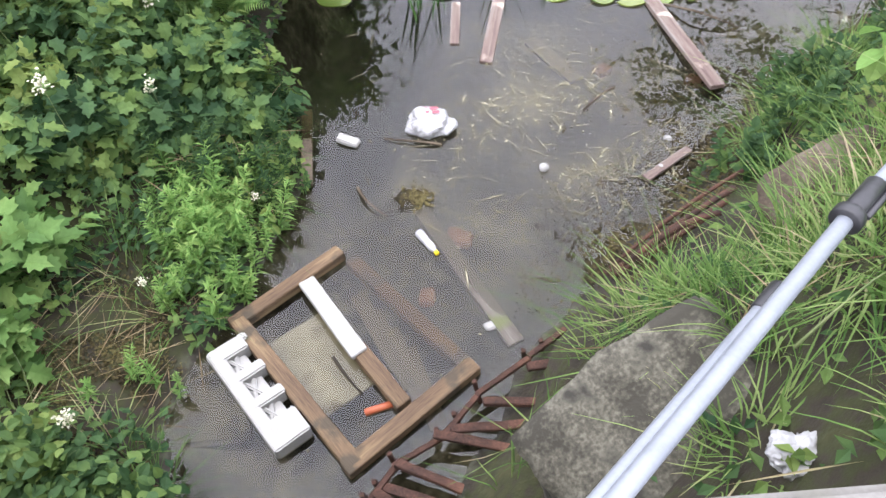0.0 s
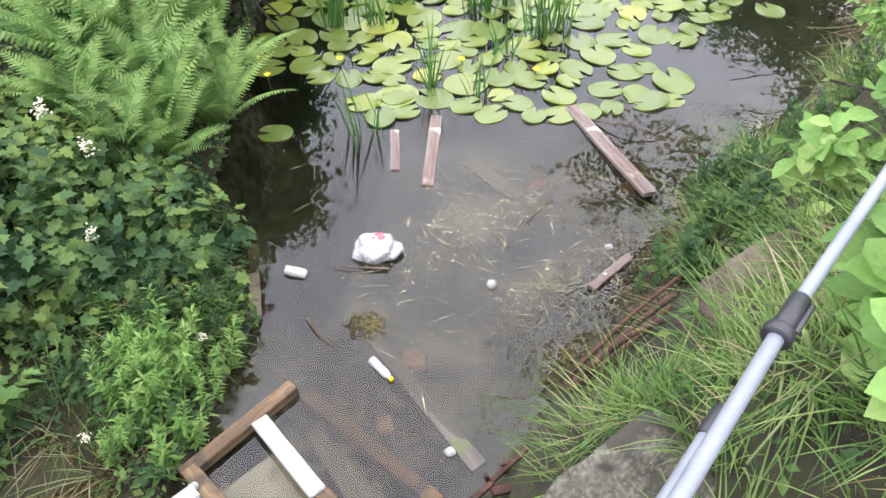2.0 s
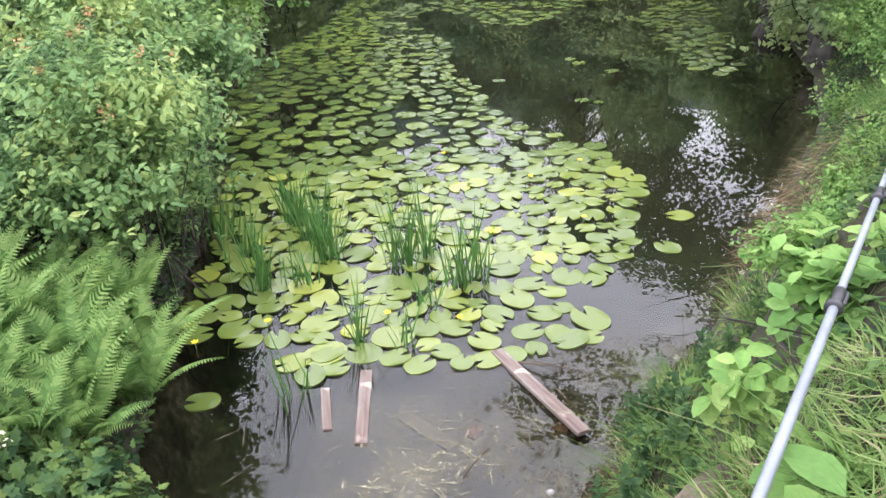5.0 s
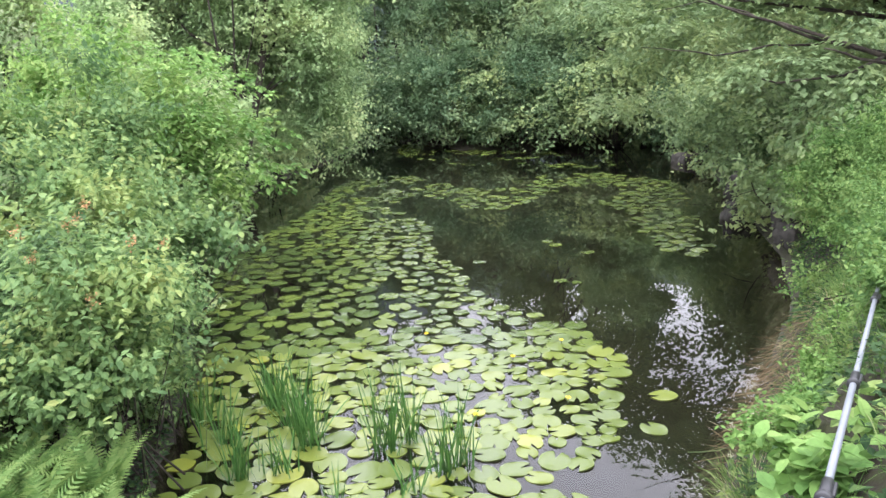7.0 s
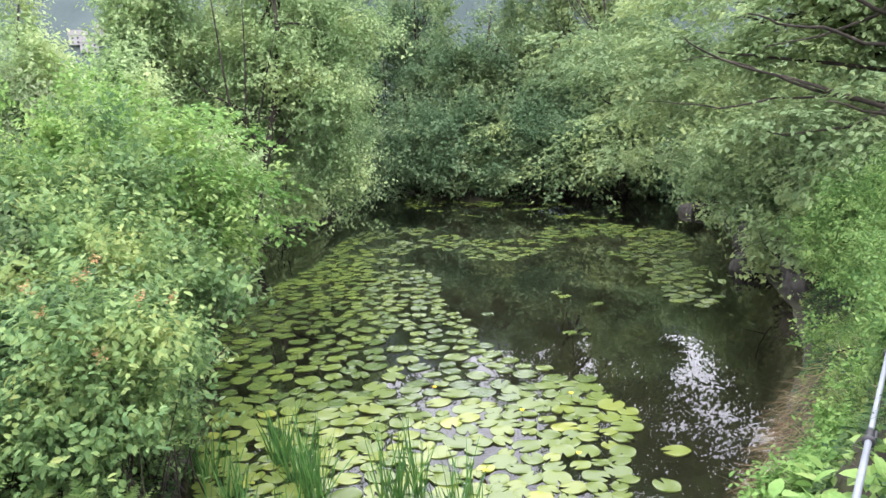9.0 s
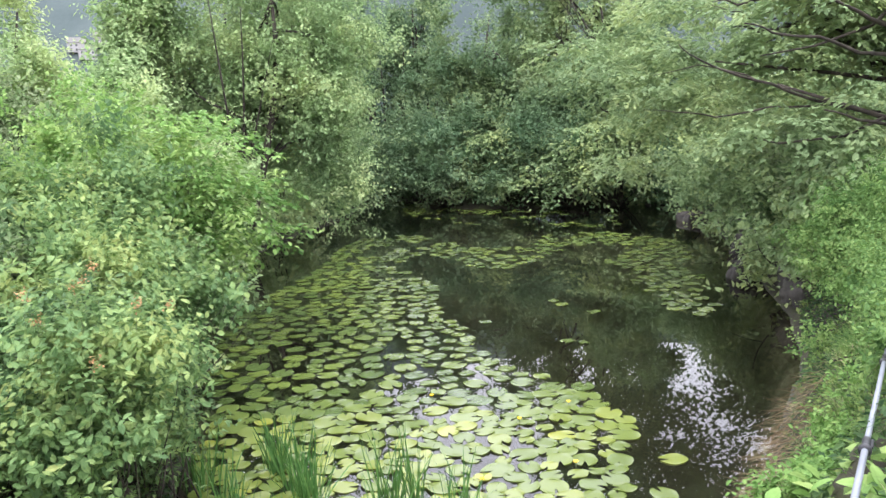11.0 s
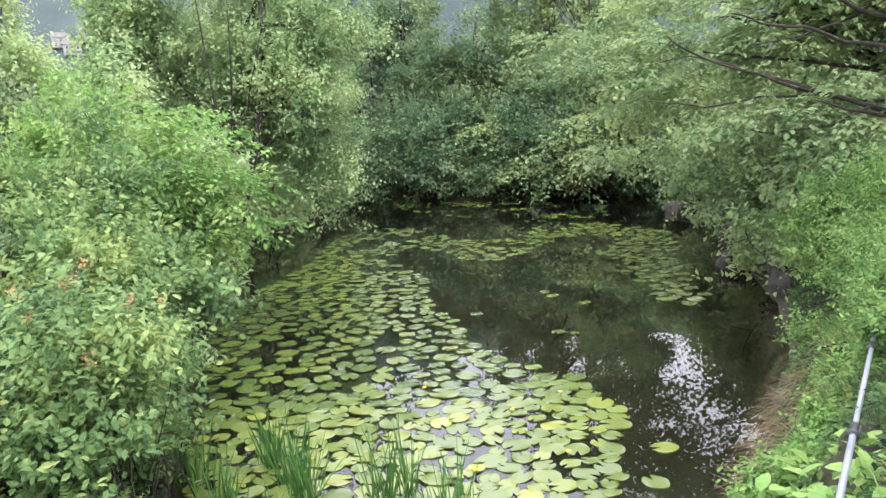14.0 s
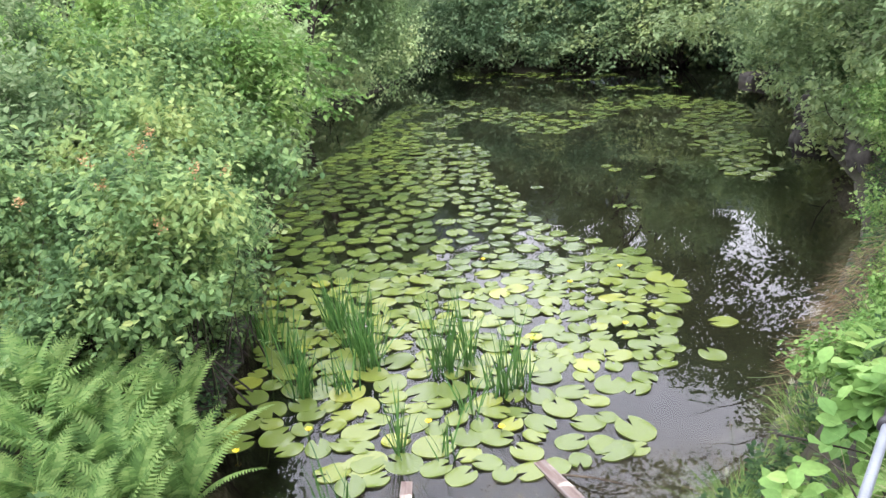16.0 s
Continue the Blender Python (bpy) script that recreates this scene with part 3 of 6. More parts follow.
def shrub(name, label, category, lobes, shoots, per, size, template, mat, base, stems=14, r0=0.015, spread=0.5, stem_mat=None, group="", layered=False):
    """A bush: bare branches and a crown of single leaves."""
    ob = thing(name, label, category, pose(*base), group)
    rel = [(l[0] - base[0], l[1] - base[1], l[2] - base[2], *l[3:]) for l in lobes]
    child("branchwork", tubes_mesh("branchwork", twigs(rel, (0, 0, -0.05), stems, r0), stem_mat or BARK, 5), ob, kind="stuff")
    v, t = sprays(rel, shoots, per, size, template, 0.03 - base[2]) if layered else crown(rel, shoots, per, size, template, spread, floor=-base[2] + 0.03)
    child("crown", tri_mesh("crown", v, t, mat), ob, kind="stuff")
    return ob


def tree(label, lobes, shoots, per, size, template, mat, base, top, r0, spread=0.5, lean=0.04, limbs=12, category="tree", layered=False, clump=1.0):
    """A tree: tapered trunk, limbs that reach into the lobes, finer twigs and a crown of leaves."""
    ob = thing("tree", label, category, pose(*base))
    rel = [(l[0] - base[0], l[1] - base[1], l[2] - base[2], *l[3:]) for l in lobes]
    tip = np.array(top, float) - np.array(base)
    line = branch_line((0, 0, -0.3), tip, lean, 10)
    child("trunk", tri_mesh("trunk", *tube(line, np.linspace(r0, r0 * 0.2, 10), 9), BARK, True), ob)
    fine = []
    for i in range(limbs):
        l = rel[i % len(rel)]
        k = line[int(RNG.integers(2, 8))]
        e = np.array(l[:3]) + unit(1)[0] * np.array(l[3:]) * 0.55
        ln = branch_line(k, e, 0.1, 7, 0.06 * np.linalg.norm(e - k))
        child("limb", tri_mesh("limb", *tube(ln, np.linspace(r0 * 0.42, r0 * 0.1, 7), 6), BARK, True), ob)
        for _ in range(5):
            s = ln[int(RNG.integers(3, 7))]
            f = np.array(l[:3]) + unit(1)[0] * np.array(l[3:]) * 0.95
            fine.append((branch_line(s, f, 0.1, 5), np.linspace(r0 * 0.12, r0 * 0.03, 5)))
    child("branchwork", tubes_mesh("branchwork", fine, BARK, 4), ob, kind="stuff")
    v, t = sprays(rel, shoots, per, size, template, 0.15 - base[2]) if layered else crown(rel, shoots, per, size, template, spread, floor=-base[2] + 0.15, clump=clump)
    child("crown", tri_mesh("crown", v, t, mat), ob, kind="stuff")
    return ob


def blades(n, length, width, base_r, lean, droop, seg=5, twist=0.6):
    """A tuft of grass-like blades around the origin."""
    a = RNG.uniform(0, 2 * np.pi, n)
    r = base_r * np.sqrt(RNG.random(n))
    L = length * RNG.uniform(0.55, 1.1, n)
    out = np.stack([np.cos(a), np.sin(a), 0 * a], 1) + 0.35 * RNG.normal(size=(n, 3)) * (1, 1, 0)
    p0 = np.stack([np.cos(a) * r, np.sin(a) * r, 0 * r - 0.03], 1)
    t = np.linspace(0, 1, seg)
    ln = lean * RNG.uniform(0.3, 1.3, n)
    dr = droop * RNG.uniform(0.3, 1.4, n)
    line = p0[:, None] + out[:, None] * (ln[:, None] * t + dr[:, None] * t ** 2.2)[..., None] * L[:, None, None]
    line[..., 2] += L[:, None] * (t - 0.55 * np.minimum(dr, 1.3)[:, None] * t ** 2.6)
    sd = np.cross(out, (0, 0, 1.0)) + twist * RNG.normal(size=(n, 3)) * (0.5, 0.5, 0.1)
    sd /= np.linalg.norm(sd, axis=1)[:, None]
    w = width * RNG.uniform(0.6, 1.2, n)[:, None] * np.array([0.7, 1.0, 0.9, 0.6, 0.05])[None, :seg]
    v = np.stack([line - sd[:, None] * w[..., None], line + sd[:, None] * w[..., None]], 2).reshape(n, -1, 3)
    f = []
    for i in range(seg - 1):
        f += [(2 * i, 2 * i + 1, 2 * i + 3), (2 * i, 2 * i + 3, 2 * i + 2)]
    f = np.array(f)
    idx = f[None] + (np.arange(n) * 2 * seg)[:, None, None]
    return v.reshape(-1, 3), idx.reshape(-1, 3)


def stand(name, label, category, spots, width, base_r, lean, droop, mat):
    """Many tufts of blades as one growth; spots: x, y, blades, length."""
    made = []
    for x, y, n, L in spots:
        v, t = blades(n, L, width, base_r, lean, droop)
        v = v + (x, y, 0)
        d = height(v[:, 0], v[:, 1]) - at(x, y)
        v[:, 2] += at(x, y) + np.clip(d, -0.3, 0.3) * 0.6
        made.append((v, t))
    return tagged(new(name, tri_mesh(name, *joined(made), mat)), label, category, kind="stuff")


REED_MESHES = []
for k_ in range(6):
    v_, t_ = blades(1, 1.0, 0.012, 0.0, 0.1 + 0.03 * k_, 0.05 + 0.02 * k_)
    REED_MESHES.append(tri_mesh("blade", v_, t_, REED))


def reeds(x, y, n, length):
    """A clump of stiff reeds: each blade a part."""
    ob = thing("reed_clump", "upright green reed blades standing in the water", "reeds", pose(x, y, -0.03), "reeds in the pond")
    for i in range(n):
        L = length * RNG.uniform(0.55, 1.15)
        q = RNG.normal(size=2) * 0.075
        child("blade", REED_MESHES[i % 6], ob, m=pose(q[0], q[1], 0, RNG.normal() * 7, RNG.normal() * 7, RNG.uniform(0, 360)) @ Matrix.Diagonal((0.9, 0.9, L, 1)))
    return ob


def stalk_mesh(rows, whorl, leaf, mat, template, seed):
    """An upright stalk one unit tall with leaves all the way up."""
    r = np.random.default_rng(seed)
    e = np.array((r.normal() * 0.12, r.normal() * 0.12, 1.0))
    ln = [(0, 0, -0.05), e * 0.5 + (0.02, 0.02, 0), e]
    pos, dr, up, size = [], [], [], []
    for i in range(rows):
        q = 0.1 + 0.9 * i / (rows - 1)
        for k in range(whorl):
            a = i * 2.4 + k * 2 * np.pi / whorl + r.normal() * 0.3
            pos.append(e * q)
            dr.append((np.cos(a), np.sin(a), 0.15 + 0.6 * q))
            up.append((-0.3 * np.cos(a), -0.3 * np.sin(a), 1))
            size.append(leaf * (1.1 - 0.5 * q * q) * r.uniform(0.7, 1.25))
    return tri_mesh("stalk", *joined([tube(ln, [0.012, 0.01, 0.005], 4), scatter(template, np.array(pos), frames(np.array(dr), np.array(up)), size)]), mat)


STALKS = {}


def herb(name, label, category, cx, cy, count, h, leaf, mat, template=LEAF_N, rows=14, whorl=3, group="", spread=0.14):
    """A patch of upright stalks, each a part."""
    key = (mat.name, rows, whorl, round(leaf / h, 2))
    if key not in STALKS:
        STALKS[key] = [stalk_mesh(rows, whorl, leaf / h, mat, template, s) for s in range(4)]
    z0 = at(cx, cy)
    ob = thing(name, label, category, pose(cx, cy, z0), group)
    for i in range(count):
        x, y = RNG.normal(size=2) * spread
        s = h * RNG.uniform(0.6, 1.15)
        if shore_distance(cx + x, cy + y) < -0.06:
            continue
        child("stalk", STALKS[key][i % 4], ob, kind="stuff", m=pose(x, y, max(at(cx + x, cy + y), -0.03) - z0, RNG.normal() * 12, RNG.normal() * 12, RNG.uniform(0, 360)) @ Matrix.Scale(s, 4))
    return ob


def frond_mesh(length=0.8, pairs=24):
    """One fern frond along +y, arching, with toothed leaflets on both sides."""
    pieces, spine = [], []
    for s in np.linspace(0, 1, 10):
        spine.append((0, s * length, 0.42 * length * (s - 1.15 * s * s)))
    pieces.append(tube(spine, np.linspace(0.005, 0.001, 10), 4))
    pos, dr, size = [], [], []
    for i in range(pairs):
        s = 0.12 + 0.88 * i / pairs
        y, z = s * length, 0.42 * length * (s - 1.15 * s * s)
        w = 0.24 * length * min(1.0, (s + 0.25) * 1.3) * (1 - s) ** 0.62 + 0.012
        for sg in (-1, 1):
            pos.append((0, y, z))
            dr.append((sg, 0.32 + 0.3 * s, -0.12))
            size.append(w * (1 + 0.1 * math.sin(i * 2.3 + sg)))
    n = len(pos)
    pieces.append(scatter(PINNA, np.array(pos), frames(np.array(dr), np.tile((0, 0, 1.0), (n, 1))), size))
    return joined(pieces)


FRONDS = [tri_mesh("frond", *frond_mesh(1.0, 26), LEAF_FERN), tri_mesh("frond", *frond_mesh(1.0, 20), LEAF_FERN)]


def fern(x, y, n, length, z=None, tilt=18):
    ob = thing("fern", "fresh green lady fern with arching feathery fronds", "fern", pose(x, y, at(x, y) if z is None else z), "ferns on the bank")
    # each frond is a part
    for i in range(n):
        s = length * RNG.uniform(0.75, 1.2)
        m = pose(0, 0, 0, 0, 0, i * 360 / n + RNG.uniform(-14, 14)) @ pose(0, 0.03, 0, tilt + RNG.uniform(5, 55), RNG.uniform(-18, 18), 0) @ Matrix.Scale(s, 4)
        child("frond", FRONDS[i % 2], ob, m=m)
    return ob


def blossom(x, y, h, r, mat=None, n=60, label="creamy meadowsweet flower head on a green stalk", name="wild_flower", category="flower"):
    z = at(x, y)
    ob = thing(name, label, category, pose(x, y, z), "flower heads among the herbs")
    top = np.array((RNG.normal() * 0.05, RNG.normal() * 0.05, h))
    child("stalk", tubes_mesh("stalk", [(branch_line((0, 0, -0.03), top, 0.04, 5), np.linspace(0.004, 0.002, 5))], STEM, 4), ob)
    d = unit(n) * r * RNG.uniform(0.2, 1, (n, 1)) * (1, 1, 1.3)
    v, t = scatter(LEAF_O, top + d, frames(unit(n), np.tile((0, 0, 1.0), (n, 1)) + 0.3 * unit(n)), np.full(n, r * 0.35))
    child("flower_head", tri_mesh("flower_head", v, t, mat or PETAL_W), ob, kind="stuff")
    return ob

# ---- trees and bushes round the pond ----


def lobes_in(cx, cy, cz, rx, ry, rz, n, s=0.5):
    """Lobes spread through a larger ellipsoid."""
    out = []
    for d in unit(n):
        q = d * RNG.uniform(0.3, 0.85)
        k = RNG.uniform(0.55, 1.3)
        out.append((cx + q[0] * rx, cy + q[1] * ry, cz + q[2] * rz, rx * s * k * RNG.uniform(0.85, 1.2), ry * s * k * RNG.uniform(0.85, 1.2), rz * s * k * RNG.uniform(0.7, 1.1)))
    for _ in range(max(2, n // 3)):
        a, q = RNG.uniform(0, 6.28), RNG.uniform(0.1, 0.9)
        k = RNG.uniform(0.1, 0.2)
        out.append((cx + q * rx * math.cos(a), cy + q * ry * math.sin(a), cz + rz * (1.12 - 0.6 * q * q) * RNG.uniform(0.8, 1.15), rx * k, ry * k, rz * k * 1.5))
    return out


# bushes of the overgrown bank: brambles, dogwood, pale and fresh green bushes
for bx_, by_, zt, rr, nn, sz, tm, mt, nm, lb in (
        (-2.0, 5.5, 2.6, 0.75, 560, 0.086, LEAF_H, LEAF_ROSE, "bramble_bush", "dense grey-green bramble bush with orange shoot tips"),
        (-3.1, 5.4, 2.1, 0.95, 620, 0.086, LEAF_H, LEAF_ROSE, "bramble_bush", "dense grey-green bramble bush with orange shoot tips"),
        (-2.15, 6.7, 1.9, 0.75, 560, 0.086, LEAF_H, LEAF_ROSE, "bramble_bush", "dense grey-green bramble bush with orange shoot tips"),
        (-3.0, 6.9, 2.4, 1.0, 700, 0.095, LEAF_H, LEAF_YELLOW, "pale_bush", "pale yellow-green bush among the brambles"),
        (-4.3, 6.4, 2.5, 1.1, 700, 0.086, LEAF_H, LEAF_ROSE, "bramble_bush", "dense grey-green bramble bush with orange shoot tips"),
        (-3.0, 8.3, 1.9, 0.9, 700, 0.1, LEAF_H, LEAF_ROSE, "dogwood_bush", "blue-green dogwood leaning over the water"),
        (-3.6, 8.6, 3.0, 1.2, 900, 0.1, LEAF_H, LEAF_ROSE, "dogwood_bush", "blue-green dogwood leaning over the water"),
        (-5.2, 8.4, 3.1, 1.3, 700, 0.12, LEAF_H, LEAF_YELLOW, "pale_bush", "pale yellow-green bush among the brambles"),
        (-3.9, 10.6, 2.6, 1.1, 750, 0.12, LEAF_H, LEAF_ROSE, "dogwood_bush", "blue-green dogwood leaning over the water"),
        (-4.7, 11.2, 3.9, 1.5, 1000, 0.12, LEAF_H, LEAF_ROSE, "dogwood_bush", "tall blue-green dogwood above the brambles"),
        (-6.6, 11.0, 3.7, 1.5, 1200, 0.1, LEAF_S, LEAF_YELLOW, "pale_bush", "pale yellow-green bush among the brambles"),
        (-8.2, 13.5, 4.8, 1.8, 1500, 0.12, LEAF_S, LEAF_BRIGHT, "fresh_bush", "fresh light green bush behind the dogwood"),
        (-5.9, 14.0, 4.6, 1.6, 1300, 0.12, LEAF_S, LEAF_BRIGHT, "fresh_bush", "fresh light green bush behind the dogwood"),
        (-10.5, 18.0, 5.6, 2.2, 1500, 0.15, LEAF_S, LEAF_YELLOW, "pale_bush", "pale yellow-green bush behind the hazel"),
        (-7.6, 19.0, 5.4, 2.0, 1500, 0.15, LEAF_S, LEAF_WILLOW, "pale_bush", "grey-green bush behind the hazel"),
        (-5.6, 20.0, 3.6, 1.8, 1300, 0.14, LEAF_S, LEAF_WILLOW, "dogwood_bush", "grey-green bush trailing over the water")):
    g_ = at(bx_, by_)
    hh = zt - g_
    shrub(nm, lb, "bush", lobes_in(bx_, by_, g_ + hh * 0.5, rr, rr, hh * 0.5, 12, 0.42), nn, 13, sz, tm, mt, (bx_, by_, g_), 22, 0.012, spread=0.42)
for hz_ in ([(-3.55, 14.5, 3.9, 0.9, 0.9, 0.4), (-4.45, 14.9, 4.4, 1.0, 1.0, 0.4), (-4.05, 14.2, 3.2, 0.9, 0.9, 0.35), (-5.25, 15.0, 3.7, 1.1, 1.0, 0.5)],
            [(-3.20, 14.4, 2.9, 0.8, 0.8, 0.3), (-3.05, 14.6, 2.2, 0.7, 0.8, 0.25), (-3.85, 14.4, 1.9, 0.9, 0.8, 0.35), (-4.15, 14.8, 2.7, 0.9, 0.9, 0.4), (-4.85, 14.6, 2.4, 0.9, 0.9, 0.5)]):
    shrub("hazel_bush", "bright green hazel bush overhanging the pond", "bush", hz_, 170, 24, 0.15, LEAF_H, LEAF_BRIGHT, (-4.8, 15.2, at(-4.8, 15.2)), 20, 0.02, layered=True)
for sx_, sy_, sz_ in ((-1.75, 8.9, 1.95), (-2.1, 9.4, 1.7)):
    shrub("dogwood_bush", "blue-green dogwood shoot reaching over the water", "bush", [(sx_, sy_, sz_, 0.4, 0.35, 0.22), (sx_ - 0.6, sy_ + 0.1, sz_ - 0.15, 0.45, 0.4, 0.3)], 60, 12, 0.1, LEAF_O, LEAF_ROSE, (sx_ - 1.3, sy_, at(sx_ - 1.3, sy_)), 9, 0.012, spread=0.4)
willow = tree("tall grey-green willow with several dark stems", lobes_in(-6.2, 28.8, 5.8, 4.6, 3.0, 5.0, 40, 0.27) + lobes_in(-3.2, 28.3, 3.6, 2.1, 2.0, 3.2, 16, 0.38) + lobes_in(-2.6, 28.8, 7.2, 1.8, 1.7, 3.2, 12, 0.4), 7000, 12, 0.165, LEAF_S, LEAF_WILLOW, (-6.0, 26.6, 0.8), (-5.0, 27.6, 11), 0.16, limbs=20, clump=1.6)
for wx_, wy_, wz_, wr_ in ((-6.6, 25.8, 9.4, 0.05), (-5.4, 25.5, 8.6, 0.045), (-4.4, 25.8, 7.6, 0.032)):
    ln_ = branch_line((0, -0.2, 1.2), np.array((wx_, wy_, wz_)) - (-6.0, 26.6, 0.8), 0.03, 8)
    child("limb", tri_mesh("limb", *tube(ln_, np.linspace(wr_ * 1.3, wr_ * 0.3, 8), 6), BARK, True), willow)
tree("pale leafy tree behind the bushes", lobes_in(-10.9, 21.6, 5.8, 1.5, 1.7, 2.5, 12, 0.4), 1300, 10, 0.15, LEAF_S, LEAF_WILLOW, (-11, 21.6, 1.5), (-10.9, 21.6, 8), 0.14)
tree("pale leafy tree behind the bushes", lobes_in(-15.2, 25, 4.6, 3.0, 3.6, 3.1, 14, 0.4), 1500, 9, 0.2, LEAF_S, LEAF_WILLOW, (-15.2, 25, 1.6), (-15.2, 25, 6), 0.2)
tree("yellow-green tree beside the willow", lobes_in(-9.9, 28.0, 6.4, 1.7, 2.0, 3.6, 14, 0.4), 2000, 10, 0.2, LEAF_S, LEAF_WILLOW, (-9.9, 28, 1.6), (-9.9, 28, 9), 0.18)

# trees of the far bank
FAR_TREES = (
    (-6.5, 60, 5.2, 15, LEAF_FAR_SHADED, 3200, 0, "alder at the pond's far end, shade in its leaf colour"),
    (-0.5, 62, 5.0, 16, LEAF_FAR_SHADED, 3200, 0, "alder at the pond's far end, shade in its leaf colour"),
    (4.6, 47, 4.2, 12.4, LEAF_FAR_SHADED, 4000, 1, "tall broad tree on the far bank"),
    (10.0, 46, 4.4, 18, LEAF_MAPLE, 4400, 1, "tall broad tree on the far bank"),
    (14.0, 46.5, 3.0, 15, LEAF_FAR_SHADED, 2600, 1, "tall broad tree on the far bank"),
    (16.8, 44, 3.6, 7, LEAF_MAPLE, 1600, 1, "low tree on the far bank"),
    (21.5, 42, 5.5, 8, LEAF_FAR_SHADED, 1400, 1, "tree closing the view behind the far bank"),
    (-12, 48, 6, 15, LEAF_FAR_SHADED, 1800, 1, "tree closing the view behind the far bank"),
    (8, 58, 6, 15, LEAF_FAR_SHADED, 1600, 0, "tree closing the view behind the far bank"),
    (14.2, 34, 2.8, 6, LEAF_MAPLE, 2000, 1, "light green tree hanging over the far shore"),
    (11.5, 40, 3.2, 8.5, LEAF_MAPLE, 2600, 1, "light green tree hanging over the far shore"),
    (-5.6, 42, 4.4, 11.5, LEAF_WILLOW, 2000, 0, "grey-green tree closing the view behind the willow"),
    (2.2, 46, 2.0, 8, LEAF_FAR_SHADED, 1800, 1, "small tree on the far bank"))
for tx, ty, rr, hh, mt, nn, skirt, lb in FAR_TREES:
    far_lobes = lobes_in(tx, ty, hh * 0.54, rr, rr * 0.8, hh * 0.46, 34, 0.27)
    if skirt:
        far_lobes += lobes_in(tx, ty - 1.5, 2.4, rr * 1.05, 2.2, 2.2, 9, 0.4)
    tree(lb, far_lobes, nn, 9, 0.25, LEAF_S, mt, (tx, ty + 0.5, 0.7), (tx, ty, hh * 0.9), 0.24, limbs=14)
for tx, ty, hh, r_ in ((-3.4, 57.5, 10, 0.15), (-1.6, 58.5, 11, 0.13), (0.3, 57.8, 11, 0.16), (1.4, 59, 10, 0.12), (-0.6, 56.6, 9, 0.1), (-4.8, 58, 10, 0.14)):
    tree("slim dark alder trunk in the shaded inlet", lobes_in(tx, ty, hh * 0.78, 1.4, 1.3, hh * 0.2, 7, 0.45), 260, 10, 0.24, LEAF_S, LEAF_FAR_SHADED, (tx, ty, 0.5), (tx + 0.4, ty, hh), r_, limbs=5)
for bough in ([(7.3, 38.0, 2.4, 1.5, 1.1, 0.5), (8.6, 37.4, 3.2, 1.3, 1.1, 0.5), (6.6, 38.4, 1.5, 1.3, 1.0, 0.4), (8.2, 37.2, 1.5, 1.2, 1.0, 0.4)], [(9.8, 36.8, 4.2, 1.6, 1.2, 0.5), (10.6, 35.4, 2.8, 1.4, 1.2, 0.5), (9.4, 36.0, 2.2, 1.2, 1.0, 0.4)], [(3.4, 41.5, 2.6, 1.6, 1.0, 0.6), (5.0, 41.0, 3.8, 1.8, 1.1, 0.6), (4.4, 40.8, 1.6, 1.6, 0.9, 0.5)]):
    bx_, by_ = bough[0][0] + 0.6, bough[0][1] + 1.6
    shrub("bough_shrub", "light green shrub whose layered boughs droop over the far shore", "bush", bough, 110, 20, 0.27, LEAF_S, LEAF_MAPLE, (bx_, by_, at(bx_, by_)), 14, 0.03, layered=True, group="drooping shrubs on the far shore")

# shrubs all along the water's edge, leaning over it
for k in range(len(SHORE) - 1):
    a_, b_ = SHORE[k], SHORE[k + 1]
    seg_ = b_ - a_
    ln_ = np.hypot(*seg_)
    nrm = np.array((-seg_[1], seg_[0])) / ln_
    for q in np.arange(0.5, ln_ / 2.2):
        px, py = a_ + seg_ * (q * 2.2 / ln_)
        if py < 10.5 or (px > 4 and py < 14):
            continue
        sgn = 1 if shore_distance(px + nrm[0], py + nrm[1]) > 0 else -1
        ox, oy = px + sgn * nrm[0] * 0.6, py + sgn * nrm[1] * 0.6
        big_ = RNG.uniform(0.65, 1.5) * (1.35 if py > 30 else 1.0)
        leafy = LEAF_FAR_SHADED if py > 34 else (LEAF_MAPLE if px > 4 else LEAF_WILLOW)
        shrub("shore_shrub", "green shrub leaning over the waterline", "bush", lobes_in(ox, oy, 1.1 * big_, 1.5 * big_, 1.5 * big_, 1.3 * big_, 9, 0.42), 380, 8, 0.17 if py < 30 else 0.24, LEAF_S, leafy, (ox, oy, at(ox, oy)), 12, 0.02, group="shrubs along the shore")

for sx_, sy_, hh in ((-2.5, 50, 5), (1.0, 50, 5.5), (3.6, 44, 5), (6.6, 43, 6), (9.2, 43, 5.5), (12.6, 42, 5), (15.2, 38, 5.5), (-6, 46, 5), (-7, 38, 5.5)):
    shrub("tall_shrub", "leafy undergrowth behind the far shore, shade in its leaf colour", "bush", lobes_in(sx_, sy_, hh * 0.5, 2.3, 2.0, hh * 0.52, 12, 0.42), 600, 10, 0.27, LEAF_S, LEAF_FAR_SHADED, (sx_, sy_, at(sx_, sy_)), 14, 0.03, group="undergrowth behind the far shore")

